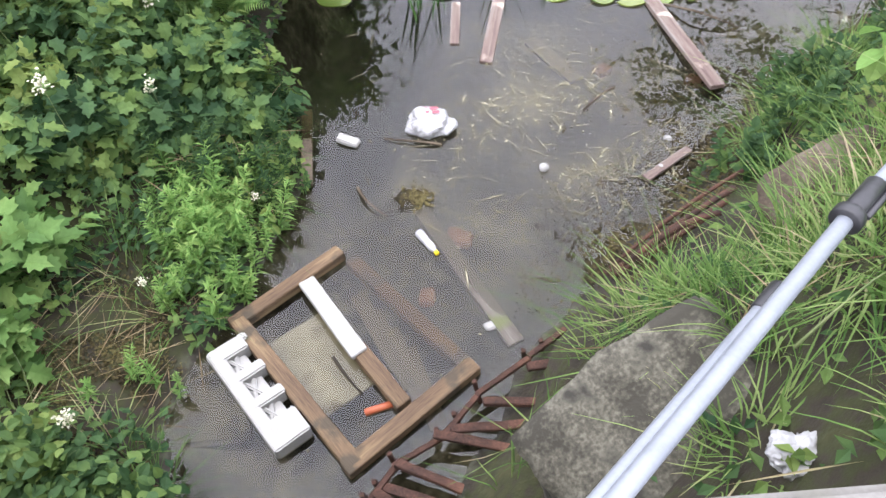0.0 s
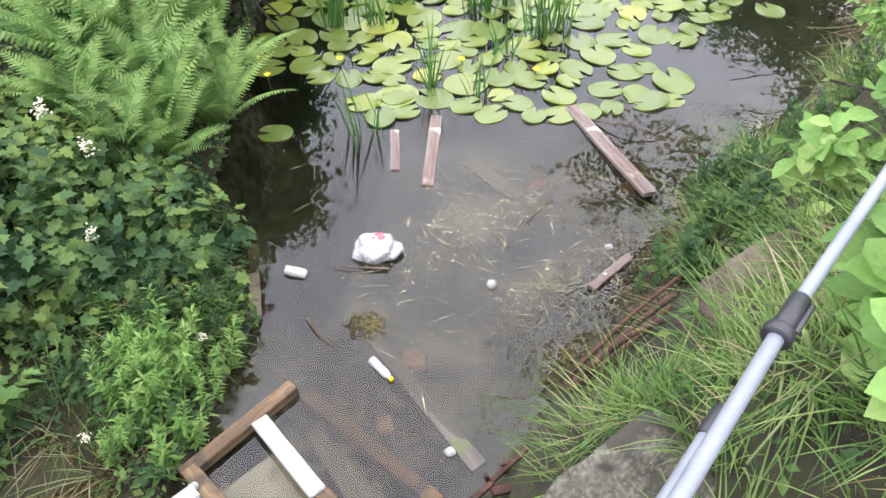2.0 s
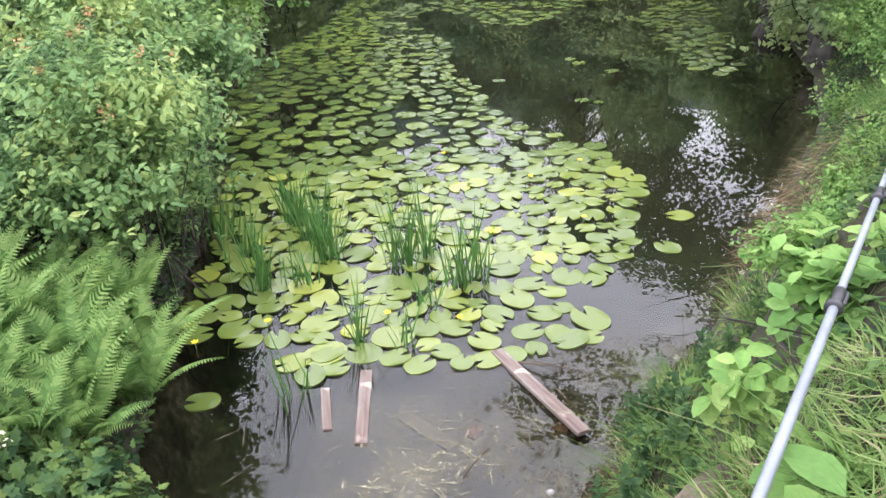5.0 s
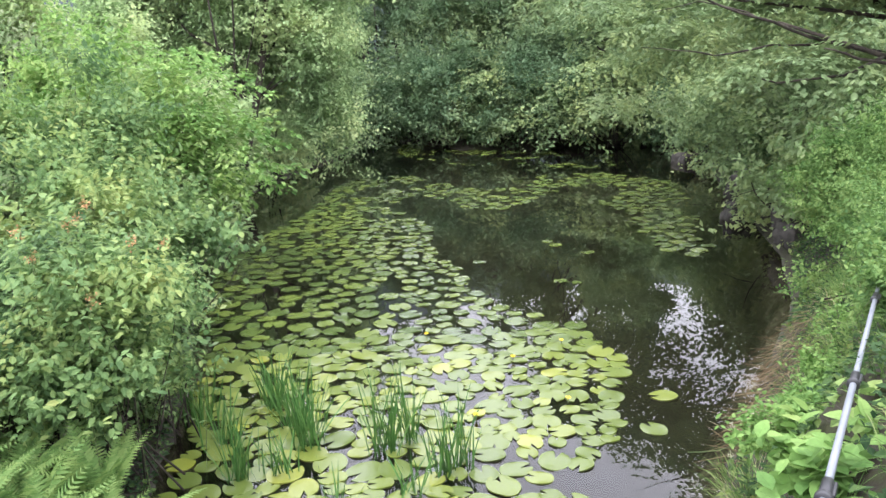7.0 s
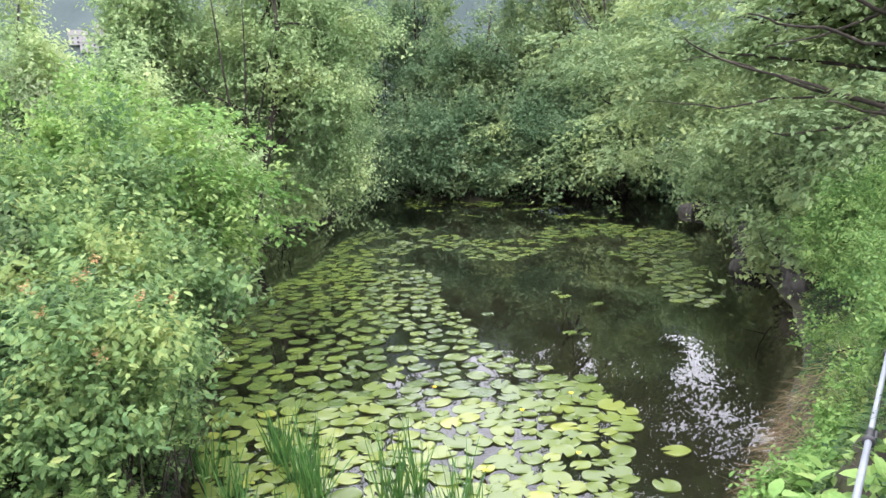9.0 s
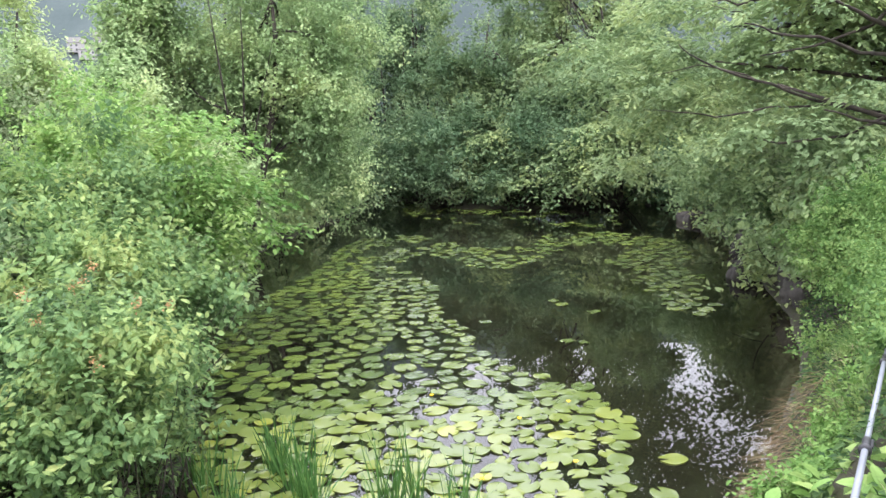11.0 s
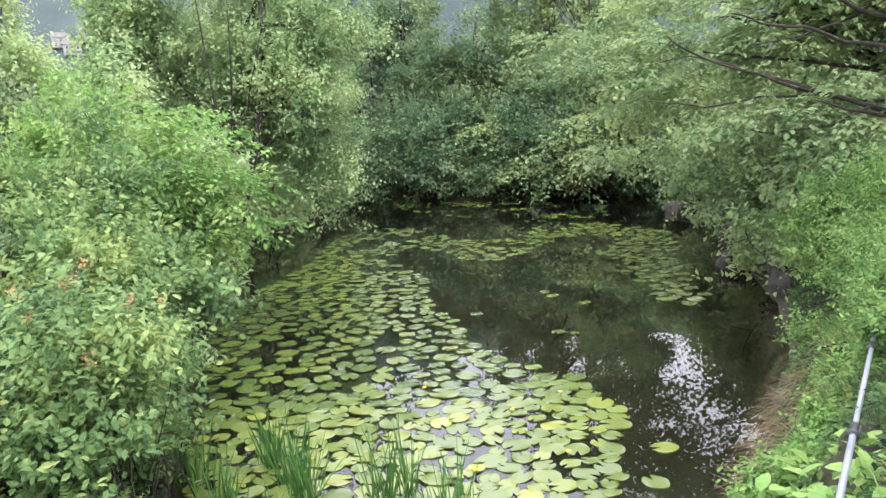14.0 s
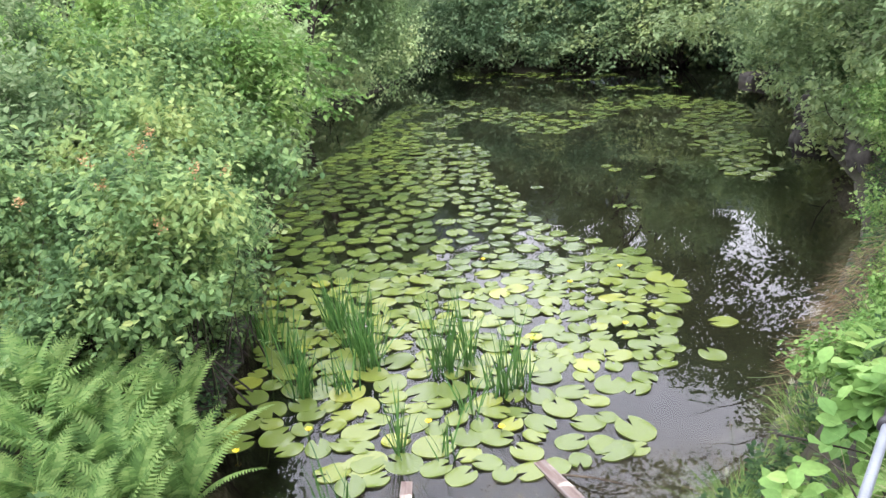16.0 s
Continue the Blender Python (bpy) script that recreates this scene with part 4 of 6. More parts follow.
# steep bank: overhanging maple, shrubs, brambles
maple = tree("spreading maple whose branches hang over the pond", lobes_in(10.4, 14.8, 6.2, 4.0, 3.2, 1.5, 24, 0.26)
             + [(7.7, 16.5, 4.7, 1.2, 1.5, 0.45), (8.6, 14.8, 5.3, 1.3, 1.5, 0.45), (9.0, 13, 4.2, 1.2, 1.5, 0.45), (7.4, 17.6, 5.8, 1.3, 1.6, 0.45), (8.4, 13.2, 6.4, 1.2, 1.4, 0.5), (5.6, 19.0, 5.4, 1.1, 1.3, 0.4), (6.4, 17.0, 4.9, 1.1, 1.2, 0.35),
                (5.0, 20.5, 6.2, 1.1, 1.2, 0.4), (6.7, 19.5, 4.2, 1.1, 1.2, 0.35), (7.4, 20.0, 5.8, 1.2, 1.3, 0.45), (7.6, 19.5, 7.2, 1.2, 1.2, 0.4), (8.8, 19.0, 7.0, 1.2, 1.2, 0.4), (7.7, 13.0, 3.9, 0.9, 1.0, 0.3), (8.5, 12.4, 3.3, 0.8, 1.0, 0.3), (7.2, 21.5, 3.0, 1.0, 1.0, 0.3), (9.0, 20.0, 4.6, 1.3, 1.4, 0.4),
                (3.2, 14.8, 9.0, 0.9, 0.8, 0.4), (4.6, 15.0, 9.3, 0.9, 0.8, 0.4), (4.2, 15.2, 7.9, 0.7, 0.6, 0.3), (5.4, 15.2, 8.2, 0.7, 0.6, 0.3)],
             1750, 22, 0.15, LEAF_H, LEAF_MAPLE, (12.6, 15.0, 2.3), (11, 15.5, 10.5), 0.26, limbs=32, layered=True)
for ln_, r_ in (([(12.4, 14.6, 3.4), (10.8, 13.4, 3.6), (9.2, 12.6, 4.0), (7.6, 13.4, 4.7)], 0.1), ([(12.2, 14.6, 5.2), (10.9, 13.6, 5.9), (9.6, 12.8, 6.2), (7.7, 13.2, 6.6)], 0.11), ([(12.1, 15, 4.4), (10.6, 14.4, 4.7), (9, 14, 4.9), (7.0, 15, 5.3)], 0.08), ([(9.2, 12.6, 4.0), (8.4, 12.4, 3.7), (7.4, 12.8, 3.6), (6.8, 13.2, 3.8)], 0.035), ([(9.6, 12.8, 6.2), (8.8, 12.4, 5.6), (7.9, 12.6, 5.3), (7.1, 13.0, 5.2)], 0.04)):
    child("limb", tri_mesh("limb", *tube(np.array(ln_) - (12.6, 15.0, 2.3), np.linspace(r_, r_ * 0.25, 4), 7), BARK, True), maple)
kept_state = RNG.bit_generator.state
for ln_, r_ in (([(11.9, 14.8, 5.0), (10.6, 13.3, 5.3), (9.24, 12.4, 5.56), (8.33, 12.0, 5.78), (7.45, 11.6, 6.05)], 0.11), ([(11.9, 14.8, 4.6), (10.6, 13.3, 4.95), (9.27, 12.4, 5.05), (8.36, 12.0, 5.1), (7.47, 11.6, 5.35), (6.58, 11.3, 5.4), (6.0, 11.0, 5.53)], 0.075),
                ([(11.9, 14.8, 4.0), (10.2, 13.9, 4.1), (8.62, 13.4, 4.29), (7.17, 12.6, 4.66), (6.24, 12.3, 4.89), (5.59, 12.0, 5.12), (5.29, 12.0, 5.35)], 0.06), ([(11.9, 14.8, 3.7), (10.6, 13.3, 3.75), (9.32, 12.4, 3.82), (8.4, 12.0, 3.97), (7.65, 11.7, 4.16)], 0.085),
                ([(7.17, 12.6, 4.66), (6.78, 12.8, 4.85), (5.81, 12.5, 5.04), (4.95, 12.3, 4.87)], 0.03), ([(8.62, 13.4, 4.29), (7.42, 13.2, 4.28), (6.23, 12.8, 4.12), (5.44, 12.6, 4.23), (4.8, 12.4, 4.29)], 0.035)):
    pts_ = np.concatenate([branch_line(a_, b_, 0.03, 4)[:-1] for a_, b_ in zip(ln_[:-1], ln_[1:])] + [np.array(ln_[-1:])])
    child("limb", tri_mesh("limb", *tube(pts_ - (12.6, 15.0, 2.3), np.linspace(r_ * 0.75, r_ * 0.15, len(pts_)), 6), BARK, True), maple)
RNG.bit_generator.state = kept_state
tree("leafy tree behind the steep bank", lobes_in(17, 29, 3.2, 5, 5, 2.6, 20, 0.36), 1600, 10, 0.3, LEAF_S, LEAF_MAPLE, (17, 29, 2), (17, 29, 7.5), 0.28)
tree("leafy tree behind the steep bank", lobes_in(13, 22, 3.0, 3.0, 3.6, 1.8, 18, 0.38), 2200, 10, 0.22, LEAF_S, LEAF_MAPLE, (13.4, 22, 2.2), (13, 22, 6), 0.24)
tree("leafy tree behind the steep bank", lobes_in(17, 12, 5, 3.6, 3.6, 4.5, 18, 0.38), 1200, 10, 0.22, LEAF_S, LEAF_WILLOW, (17, 12, 2.2), (17, 12, 9), 0.24)
shrub("bank_shrub", "grey-green shrub hanging over dark rocks", "bush", lobes_in(9.9, 16.8, 2.2, 1.2, 2.8, 1.0, 16, 0.36), 1300, 10, 0.13, LEAF_S, LEAF_YELLOW, (10.4, 17, 1.6), 40, 0.02)
shrub("bank_shrub", "grey-green shrub hanging over dark rocks", "bush", lobes_in(11.6, 24, 2.4, 1.8, 4.5, 1.7, 14, 0.42), 1900, 12, 0.15, LEAF_S, LEAF_MAPLE, (12.2, 24, 1.2), 25, 0.02)
shrub("bank_shrub", "bright feathery shrub on the steep bank", "bush", lobes_in(8.5, 11.0, 2.3, 1.0, 1.4, 0.8, 14, 0.4), 1100, 10, 0.12, LEAF_N, LEAF_FERN, (8.7, 11.0, 1.9), 25, 0.015)
shrub("bank_shrub", "bright feathery shrub on the steep bank", "bush", lobes_in(7.9, 9.3, 2.5, 0.8, 1.0, 0.6, 12, 0.4), 900, 10, 0.1, LEAF_N, LEAF_FERN, (8.0, 9.3, 1.9), 25, 0.015)
shrub("bramble_bush", "green bramble trailing down the steep bank", "bush", lobes_in(8.0, 10.6, 1.6, 1.1, 1.8, 0.9, 14, 0.42) + [(6.75, 10.0, 0.7, 0.35, 0.4, 0.2)], 2300, 8, 0.07, LEAF_H, LEAF_FERN, (8.2, 10.6, 1.4), 30, 0.01)
shrub("bramble_bush", "green bramble trailing down the steep bank", "bush", lobes_in(7.1, 7.9, 1.7, 0.8, 1.3, 0.7, 14, 0.42), 1900, 8, 0.06, LEAF_H, LEAF_FERN, (6.8, 8.1, 1.5), 30, 0.01)
shrub("bramble_bush", "green bramble trailing down the steep bank", "bush", lobes_in(5.9, 5.7, 1.9, 0.65, 1.1, 0.45, 14, 0.42), 1400, 8, 0.058, LEAF_H, LEAF_FERN, (5.6, 6.0, 1.6), 30, 0.01)
for k_, (wx_, wy_, wr_) in enumerate(((4.9, 4.5, 0.5), (5.3, 5.1, 0.5), (5.75, 5.9, 0.5), (6.1, 6.6, 0.55), (6.5, 7.2, 0.55), (7.0, 8.3, 0.6), (4.5, 4.0, 0.45), (7.7, 9.3, 0.6))):
    shrub("bank_weeds", "lush bright weeds on the steep bank", "weeds", lobes_in(wx_, wy_, at(wx_, wy_) + 0.16, wr_, wr_, 0.24, 6, 0.5), 260, 10, 0.05, LEAF_H, LEAF_FERN, (wx_, wy_, at(wx_, wy_)), 10, 0.004, stem_mat=STEM, group="weeds on the steep bank")
for wx_, wy_, wr_ in ((3.3, 3.2, 0.28), (3.65, 3.75, 0.3), (4.05, 4.35, 0.3), (4.5, 4.95, 0.3), (5.0, 5.65, 0.32)):
    shrub("bank_weeds", "light green leafy weeds on the slope of the steep bank", "weeds", lobes_in(wx_, wy_, at(wx_, wy_) + 0.15, wr_, wr_, 0.16, 6, 0.5), 130, 9, 0.05, LEAF_H, LEAF_BRIGHT, (wx_, wy_, at(wx_, wy_)), 8, 0.004, stem_mat=STEM, group="weeds on the steep bank")
shrub("sapling", "young sapling with broad bright green leaves", "sapling", [(2.66, 1.8, 1.88, 0.24, 0.25, 0.12), (2.97, 1.9, 1.98, 0.28, 0.25, 0.13), (2.55, 1.85, 1.64, 0.16, 0.2, 0.12), (2.76, 1.6, 1.74, 0.25, 0.2, 0.15), (3.07, 1.55, 1.9, 0.25, 0.22, 0.15), (3.3, 1.9, 2.0, 0.25, 0.25, 0.15), (3.43, 2.75, 1.95, 0.25, 0.25, 0.15), (3.45, 2.4, 2.0, 0.25, 0.2, 0.15), (2.9, 2.2, 1.95, 0.22, 0.22, 0.13), (2.45, 1.8, 1.8, 0.2, 0.2, 0.12), (3.0, 1.65, 1.9, 0.25, 0.2, 0.14)], 190, 5, 0.125, LEAF_O, LEAF_BRIGHT, (2.75, 1.65, at(2.75, 1.65)), 14, 0.007, spread=0.35)
for dx_, dy_ in ((2.12, 0.45), (2.2, 0.1), (2.3, 0.85)):
    shrub("dock_plant", "dock plant with broad smooth green leaves", "herb", [(dx_, dy_, at(dx_, dy_) + 0.12, 0.16, 0.16, 0.1)], 6, 3, 0.2, LEAF_O, LEAF_BRIGHT, (dx_, dy_, at(dx_, dy_)), 5, 0.005, spread=0.2, stem_mat=STEM, group="docks in the bank grass")

# left bank near by: herbs with lobed leaves, narrow-leaved herbs, ferns
for hx, hy, hr, hh in ((-1.6, 2.45, 0.5, 0.45), (-2.1, 2.3, 0.6, 0.55), (-2.6, 1.9, 0.6, 0.5), (-1.75, 1.75, 0.55, 0.45), (-2.2, 1.2, 0.6, 0.45), (-1.2, 2.15, 0.35, 0.35), (-2.4, 2.7, 0.5, 0.45)):
    shrub("lobed_herb", "leafy herb patch with dark lobed leaves", "herb", lobes_in(hx, hy, at(hx, hy) + hh * 0.5, hr, hr, hh * 0.6, 8, 0.5), 290, 5, 0.1, LEAF_M, LEAF_HERB, (hx, hy, at(hx, hy)), 20, 0.004, stem_mat=STEM, group="lobed herbs")
for hx, hy in ((-1.62, 0.75), (-1.85, 0.5), (-1.55, 0.2)):
    shrub("lobed_herb", "leafy herb with large pale lobed leaves", "herb", lobes_in(hx, hy, 0.45, 0.22, 0.24, 0.15, 5), 26, 4, 0.13, LEAF_M, LEAF_FERN, (hx, hy, at(hx, hy)), 10, 0.004, stem_mat=STEM, group="pale lobed herbs")
for hx, hy in ((-1.25, -0.3), (-0.9, -0.35), (-0.65, -0.4)):
    shrub("nettle_patch", "low nettles with toothed green leaves", "herb", lobes_in(hx, hy, at(hx, hy) + 0.16, 0.28, 0.18, 0.15, 6), 190, 5, 0.07, LEAF_O, LEAF_HERB, (hx, hy, at(hx, hy)), 14, 0.003, stem_mat=STEM, group="nettles by the ledge")
for fx, fy, n_, L_ in ((-1.9, 3.7, 16, 0.8), (-2.5, 3.8, 14, 0.85), (-1.75, 4.5, 14, 0.8), (-2.5, 4.5, 14, 0.85), (-1.6, 3.3, 14, 0.7), (-2.2, 3.2, 14, 0.75), (-1.5, 3.0, 13, 0.6), (-1.35, 3.6, 14, 0.65), (-1.75, 2.85, 12, 0.6), (-1.5, 4.1, 14, 0.7), (-2.9, 4.3, 14, 0.8), (-2.1, 4.1, 14, 0.8)):
    fern(fx, fy, n_ + 3, L_, z=at(fx, fy) + 0.32)

# low leaves that cover the soil
gxs, gys = RNG.uniform(-7, 9, 420000), RNG.uniform(-1.0, 15, 420000)
gd = shore_distance(gxs, gys)
okk = (gd > np.where(gxs < 0, -0.04, 0.1)) & (gd < 3.2) & (np.hypot((gxs + 1.08) / 0.42, (gys - 0.35) / 0.5) > 1 + 0.3 * np.sin(9 * gxs)) & ((gys > -0.5) | (gxs < 0)) & ~((gxs > 3.4) & (gd < 0.4) & (gys < 8.6) & (np.sin(gxs * 23 + gys * 31) < 0.6)) & ~((gxs > 0.8) & (gd < 0.42) & (gys < 3.9)) & ~((gxs > 0.8) & (gd < 1.3) & (gys < 4.3) & (np.sin(gxs * 29 + gys * 41) < 0.2)) & ~((gxs > 0.8) & (gys < -0.3)) & ((gxs < 1.5) | (gys > 2.0) | (np.sin(gxs * 37 + gys * 51) > -0.2))
gxs, gys = gxs[okk][:70000], gys[okk][:70000]
n_ = len(gxs)
gp = np.stack([gxs, gys, height(gxs, gys) + RNG.uniform(0.01, 0.2, n_)], 1)
gdir = unit(n_) * (1, 1, 0.35)
cover = tri_mesh("ground_cover", *scatter(LEAF_S, gp, frames(gdir, np.tile((0, 0, 1.0), (n_, 1)) + 0.5 * unit(n_)), RNG.uniform(0.03, 0.09, n_)), LEAF_HERB)
tagged(new("ground_cover", cover), "low green weeds covering the bank soil", "ground cover", kind="stuff")

mxs, mys = RNG.normal(-1.08, 0.3, 9000), RNG.normal(0.35, 0.4, 9000)
okm = (shore_distance(mxs, mys) > 0.03) & (np.sin(mxs * 9 + 2 * np.sin(mys * 7)) + np.sin(mys * 11 - mxs * 4) > -0.3)
mxs, mys = mxs[okm], mys[okm]
nm2 = len(mxs)
moss = tri_mesh("moss", *scatter(LEAF_S, np.stack([mxs, mys, height(mxs, mys) + RNG.uniform(0, 0.02, nm2)], 1), frames(unit(nm2) * (1, 1, 0.6), np.tile((0, 0, 1.0), (nm2, 1)) + 0.6 * unit(nm2)), RNG.uniform(0.01, 0.03, nm2)), WEED)
tagged(new("moss", moss), "dark olive moss on the damp bank", "moss", kind="stuff")

# ---- water lilies ----


def pad_outline(k=22):
    pts = [(0.0, 0.0)]
    for i in range(k):
        a = radians(14 + (332) * i / (k - 1))
        pts.append((0.5 * math.sin(a) * 0.84, 0.5 * math.cos(a) * 1.0 - 0.02))
    return pts


def pad_mesh(seed):
    r = np.random.default_rng(seed)
    o = pad_outline()
    k = len(o) - 1
    rim = r.normal(size=k) * 0.008
    v = [(0, 0.1, 0.004)] + [(x * 0.62, y * 0.62 + 0.03, 0.004) for x, y in o[1:]] + [(x * (1 + e), y * (1 + e), 0.004 + 0.006 * math.sin(i * 0.9 + seed)) for i, ((x, y), e) in enumerate(zip(o[1:], rim))]
    v += [(x, y, z - 0.012) for x, y, z in v[1 + k:]]
    t = []
    for i in range(1, k):
        t += [(0, i + 1, i), (i, i + 1, i + 1 + k), (i, i + 1 + k, i + k), (i + k, i + k + 1, i + 2 * k + 1), (i + k, i + 2 * k + 1, i + 2 * k)]
    return np.array(v), np.array(t)


PAD_SHAPES = [pad_mesh(s) for s in range(5)]
PAD_MESHES = [tri_mesh("lily_pad", *s, PAD) for s in PAD_SHAPES]
FIELD_NEAR = [(-1.6, 5.0), (-0.9, 4.8), (-0.44, 4.5), (-0.2, 4.25), (0.34, 4.5), (0.7, 4.4), (1.2, 4.42), (1.8, 4.5), (2.3, 4.75), (2.38, 5.3), (1.7, 5.4), (2.43, 5.75), (3.1, 6.6), (3.28, 7.8), (3.68, 8.8), (3.25, 10.3), (1.85, 11.8), (1.75, 13.3), (1.1, 15.4), (0.75, 19.5), (-0.4, 22), (-1.8, 23), (-2.6, 22.5), (-3.5, 17.2), (-3.5, 13.7), (-2.2, 9), (-1.8, 7)]
FIELD_FAR = [(-2.5, 29.2), (-0.75, 31.4), (1.2, 27.2), (4.3, 24.9), (5.4, 28.4), (7.7, 28.5), (9.5, 25.5), (8.5, 19.3), (7.4, 17.5), (7.05, 13.1), (6.1, 14.4), (6.27, 19.8), (6.2, 21.8), (5.4, 24.4), (3.2, 21.0), (1.3, 21.8), (-0.6, 23), (-2.6, 23)]
FIELD_THIN = [(-2.4, 49), (-2.0, 40), (1.6, 34), (4.0, 31), (9.7, 29.5), (10.4, 31.5), (9.2, 36), (5.2, 38.5), (1.4, 42)]


def inside(poly, x, y):
    a, odd = np.array(poly), False
    for (ax, ay), (bx, by) in zip(a, np.roll(a, -1, axis=0)):
        if (ay > y) != (by > y) and x < ax + (y - ay) / (by - ay) * (bx - ax):
            odd = not odd
    return odd


spots = [(3.87, 15.98, 0.36), (3.75, 16.4, 0.3), (4.45, 15.15, 0.34), (3.82, 7.45, 0.36), (3.46, 12.85, 0.3), (3.75, 12.7, 0.24), (6.24, 15.1, 0.36), (3.46, 6.6, 0.34), (2.0, 14.6, 0.28), (1.5, 13.0, 0.34), (-1.05, 3.93, 0.3), (-0.1, 4.62, 0.34), (2.1, 4.75, 0.38)]
grid = {}
tries = 0
while len(spots) < 1500 and tries < 90000:
    tries += 1
    pickf = RNG.random()
    if pickf < 0.6:
        field, px, py = FIELD_NEAR, RNG.uniform(-3.6, 3.8), RNG.uniform(4.2, 23)
    elif pickf < 0.93:
        field, px, py = FIELD_FAR, RNG.uniform(-2.7, 9.6), RNG.uniform(13, 31.5)
    else:
        field, px, py = FIELD_THIN, RNG.uniform(-2.5, 10.5), RNG.uniform(29, 49)
    if not inside(field, px, py):
        continue
    clump = 1.6 * noise.noise(Vector((px * 0.75, py * 0.4, 1.7))) + 0.8 * noise.noise(Vector((px * 1.9, py * 1.1, 5.1)))
    if field is FIELD_NEAR and py > 9 and clump < -1.3 + 0.07 * (py - 9):
        continue
    if field is FIELD_FAR and (clump < (-0.2 if px > 4.5 else 0.0) or RNG.random() < 0.15):
        continue
    if field is FIELD_THIN and (clump < 0.35 or RNG.random() < 0.6):
        continue
    s = RNG.uniform(0.24, 0.44) if py < 9 else RNG.uniform(0.28, 0.5)
    gap = 0.72 if py < 7.5 else (0.74 if py < 10 else 0.92)
    cell = (int(px // 0.5), int(py // 0.5))
    if any(math.hypot(px - q[0], py - q[1]) < gap * (s + q[2]) / 2 for i in (-1, 0, 1) for j in (-1, 0, 1) for q in grid.get((cell[0] + i, cell[1] + j), ())):
        continue
    grid.setdefault(cell, []).append((px, py, s))
    spots.append((px, py, s))
spots.sort(key=lambda q: q[1])
rest = []
for i, (px, py, s) in enumerate(spots):
    m = pose(px, py, 0.004 + 0.012 * RNG.random(), RNG.normal() * 1.2, RNG.normal() * 1.2, RNG.uniform(0, 360)) @ Matrix.Diagonal((s, s, 1, 1))
    if i < 290:
        pad = new("lily_pad", PAD_MESHES[i % 5])
        pad.matrix_basis = m
        tagged(pad, "round green water lily leaf floating on the pond", "lily pad", "water lily leaves")
    else:
        v, t = PAD_SHAPES[i % 5]
        rest.append((np.c_[v, np.ones(len(v))] @ np.array(m).T[:, :3], t))
tagged(new("lily_pads", tri_mesh("lily_pads", *joined(rest), PAD)), "far green and yellowing water lily leaves on the pond", "lily pads", kind="stuff")

for fx, fy in ((1.1, 5.08), (2.64, 7.36), (2.12, 8.81), (-1.55, 5.05), (-1.35, 4.75), (-0.75, 5.1), (0.4, 5.2), (2.9, 9.4), (0.9, 9.9), (1.5, 7.0)):
    fl = thing("lily_flower", "small yellow water lily flower on a short stalk", "flower", pose(fx, fy, 0.0), "yellow water lily flowers")
    child("stalk", tubes_mesh("stalk", [([(0, 0, -0.1), (0, 0, -0.02), (0, 0, 0.05)], 0.006)], STEM, 5), fl)
    a = np.arange(6) * np.pi / 3
    v, t = scatter(LEAF_O, np.tile((0, 0, 0.05), (6, 1)), frames(np.stack([np.cos(a), np.sin(a), 1.1 + 0 * a], 1), np.stack([-np.cos(a), -np.sin(a), 0.6 + 0 * a], 1)), np.full(6, 0.05))
    child("petals", tri_mesh("petals", v, t, PETAL_Y), fl)

# reeds standing in the water
for rx, ry, n, L in ((-0.32, 4.01, 12, 0.5), (0.15, 4.83, 14, 0.6), (0.62, 4.71, 7, 0.45), (-0.97, 5.84, 34, 0.55), (-0.36, 6.51, 46, 0.75), (0.48, 6.33, 34, 0.8), (0.75, 6.5, 26, 0.8), (1.1, 5.84, 26, 0.65), (1.25, 5.95, 22, 0.7), (0.78, 5.4, 12, 0.45), (-0.94, 7.5, 40, 0.75), (-0.6, 7.0, 36, 0.7), (-1.75, 7.2, 30, 0.75), (-1.3, 6.6, 24, 0.6), (-0.55, 5.9, 20, 0.5)):
    reeds(rx, ry, int(n * 1.3), L * 1.35)

# ---- rubbish in the shallow end ----


def rock(sx, sy, sz, seed, amount=0.25, rounding=0.45):
    bm = bmesh.new()
    bmesh.ops.create_cube(bm, size=1)
    bmesh.ops.subdivide_edges(bm, edges=bm.edges[:], cuts=14, use_grid_fill=True)
    off_ = Vector((seed, seed * 2.1, 0))
    for v in bm.verts:
        n = v.co.normalized()
        v.co = v.co.lerp(n * 0.62, rounding)
        v.co *= 1 + amount * (noise.noise(n * 1.4 + off_) + 0.4 * noise.noise(n * 4 + off_) + 0.15 * noise.noise(n * 11 + off_))
        v.co = Vector((v.co.x * sx, v.co.y * sy, v.co.z * sz))
    return bm


def plank(name, label, a, b, width, thick, mat, category="plank", tilt=0.0):
    (ax, ay, az), (bx, by, bz) = a, b
    L = math.dist(a, b)
    ob = part(name, box(L, width, thick, 0.004, 0.004, 3, seed=ax), mat, None)
    yaw = math.degrees(math.atan2(by - ay, bx - ax))
    up = math.degrees(math.asin((bz - az) / L))
    ob.matrix_basis = pose((ax + bx) / 2, (ay + by) / 2, (az + bz) / 2 - thick / 2, 0, 0, yaw) @ pose(0, 0, 0, tilt, -up, 0)
    return tagged(ob, label, category)


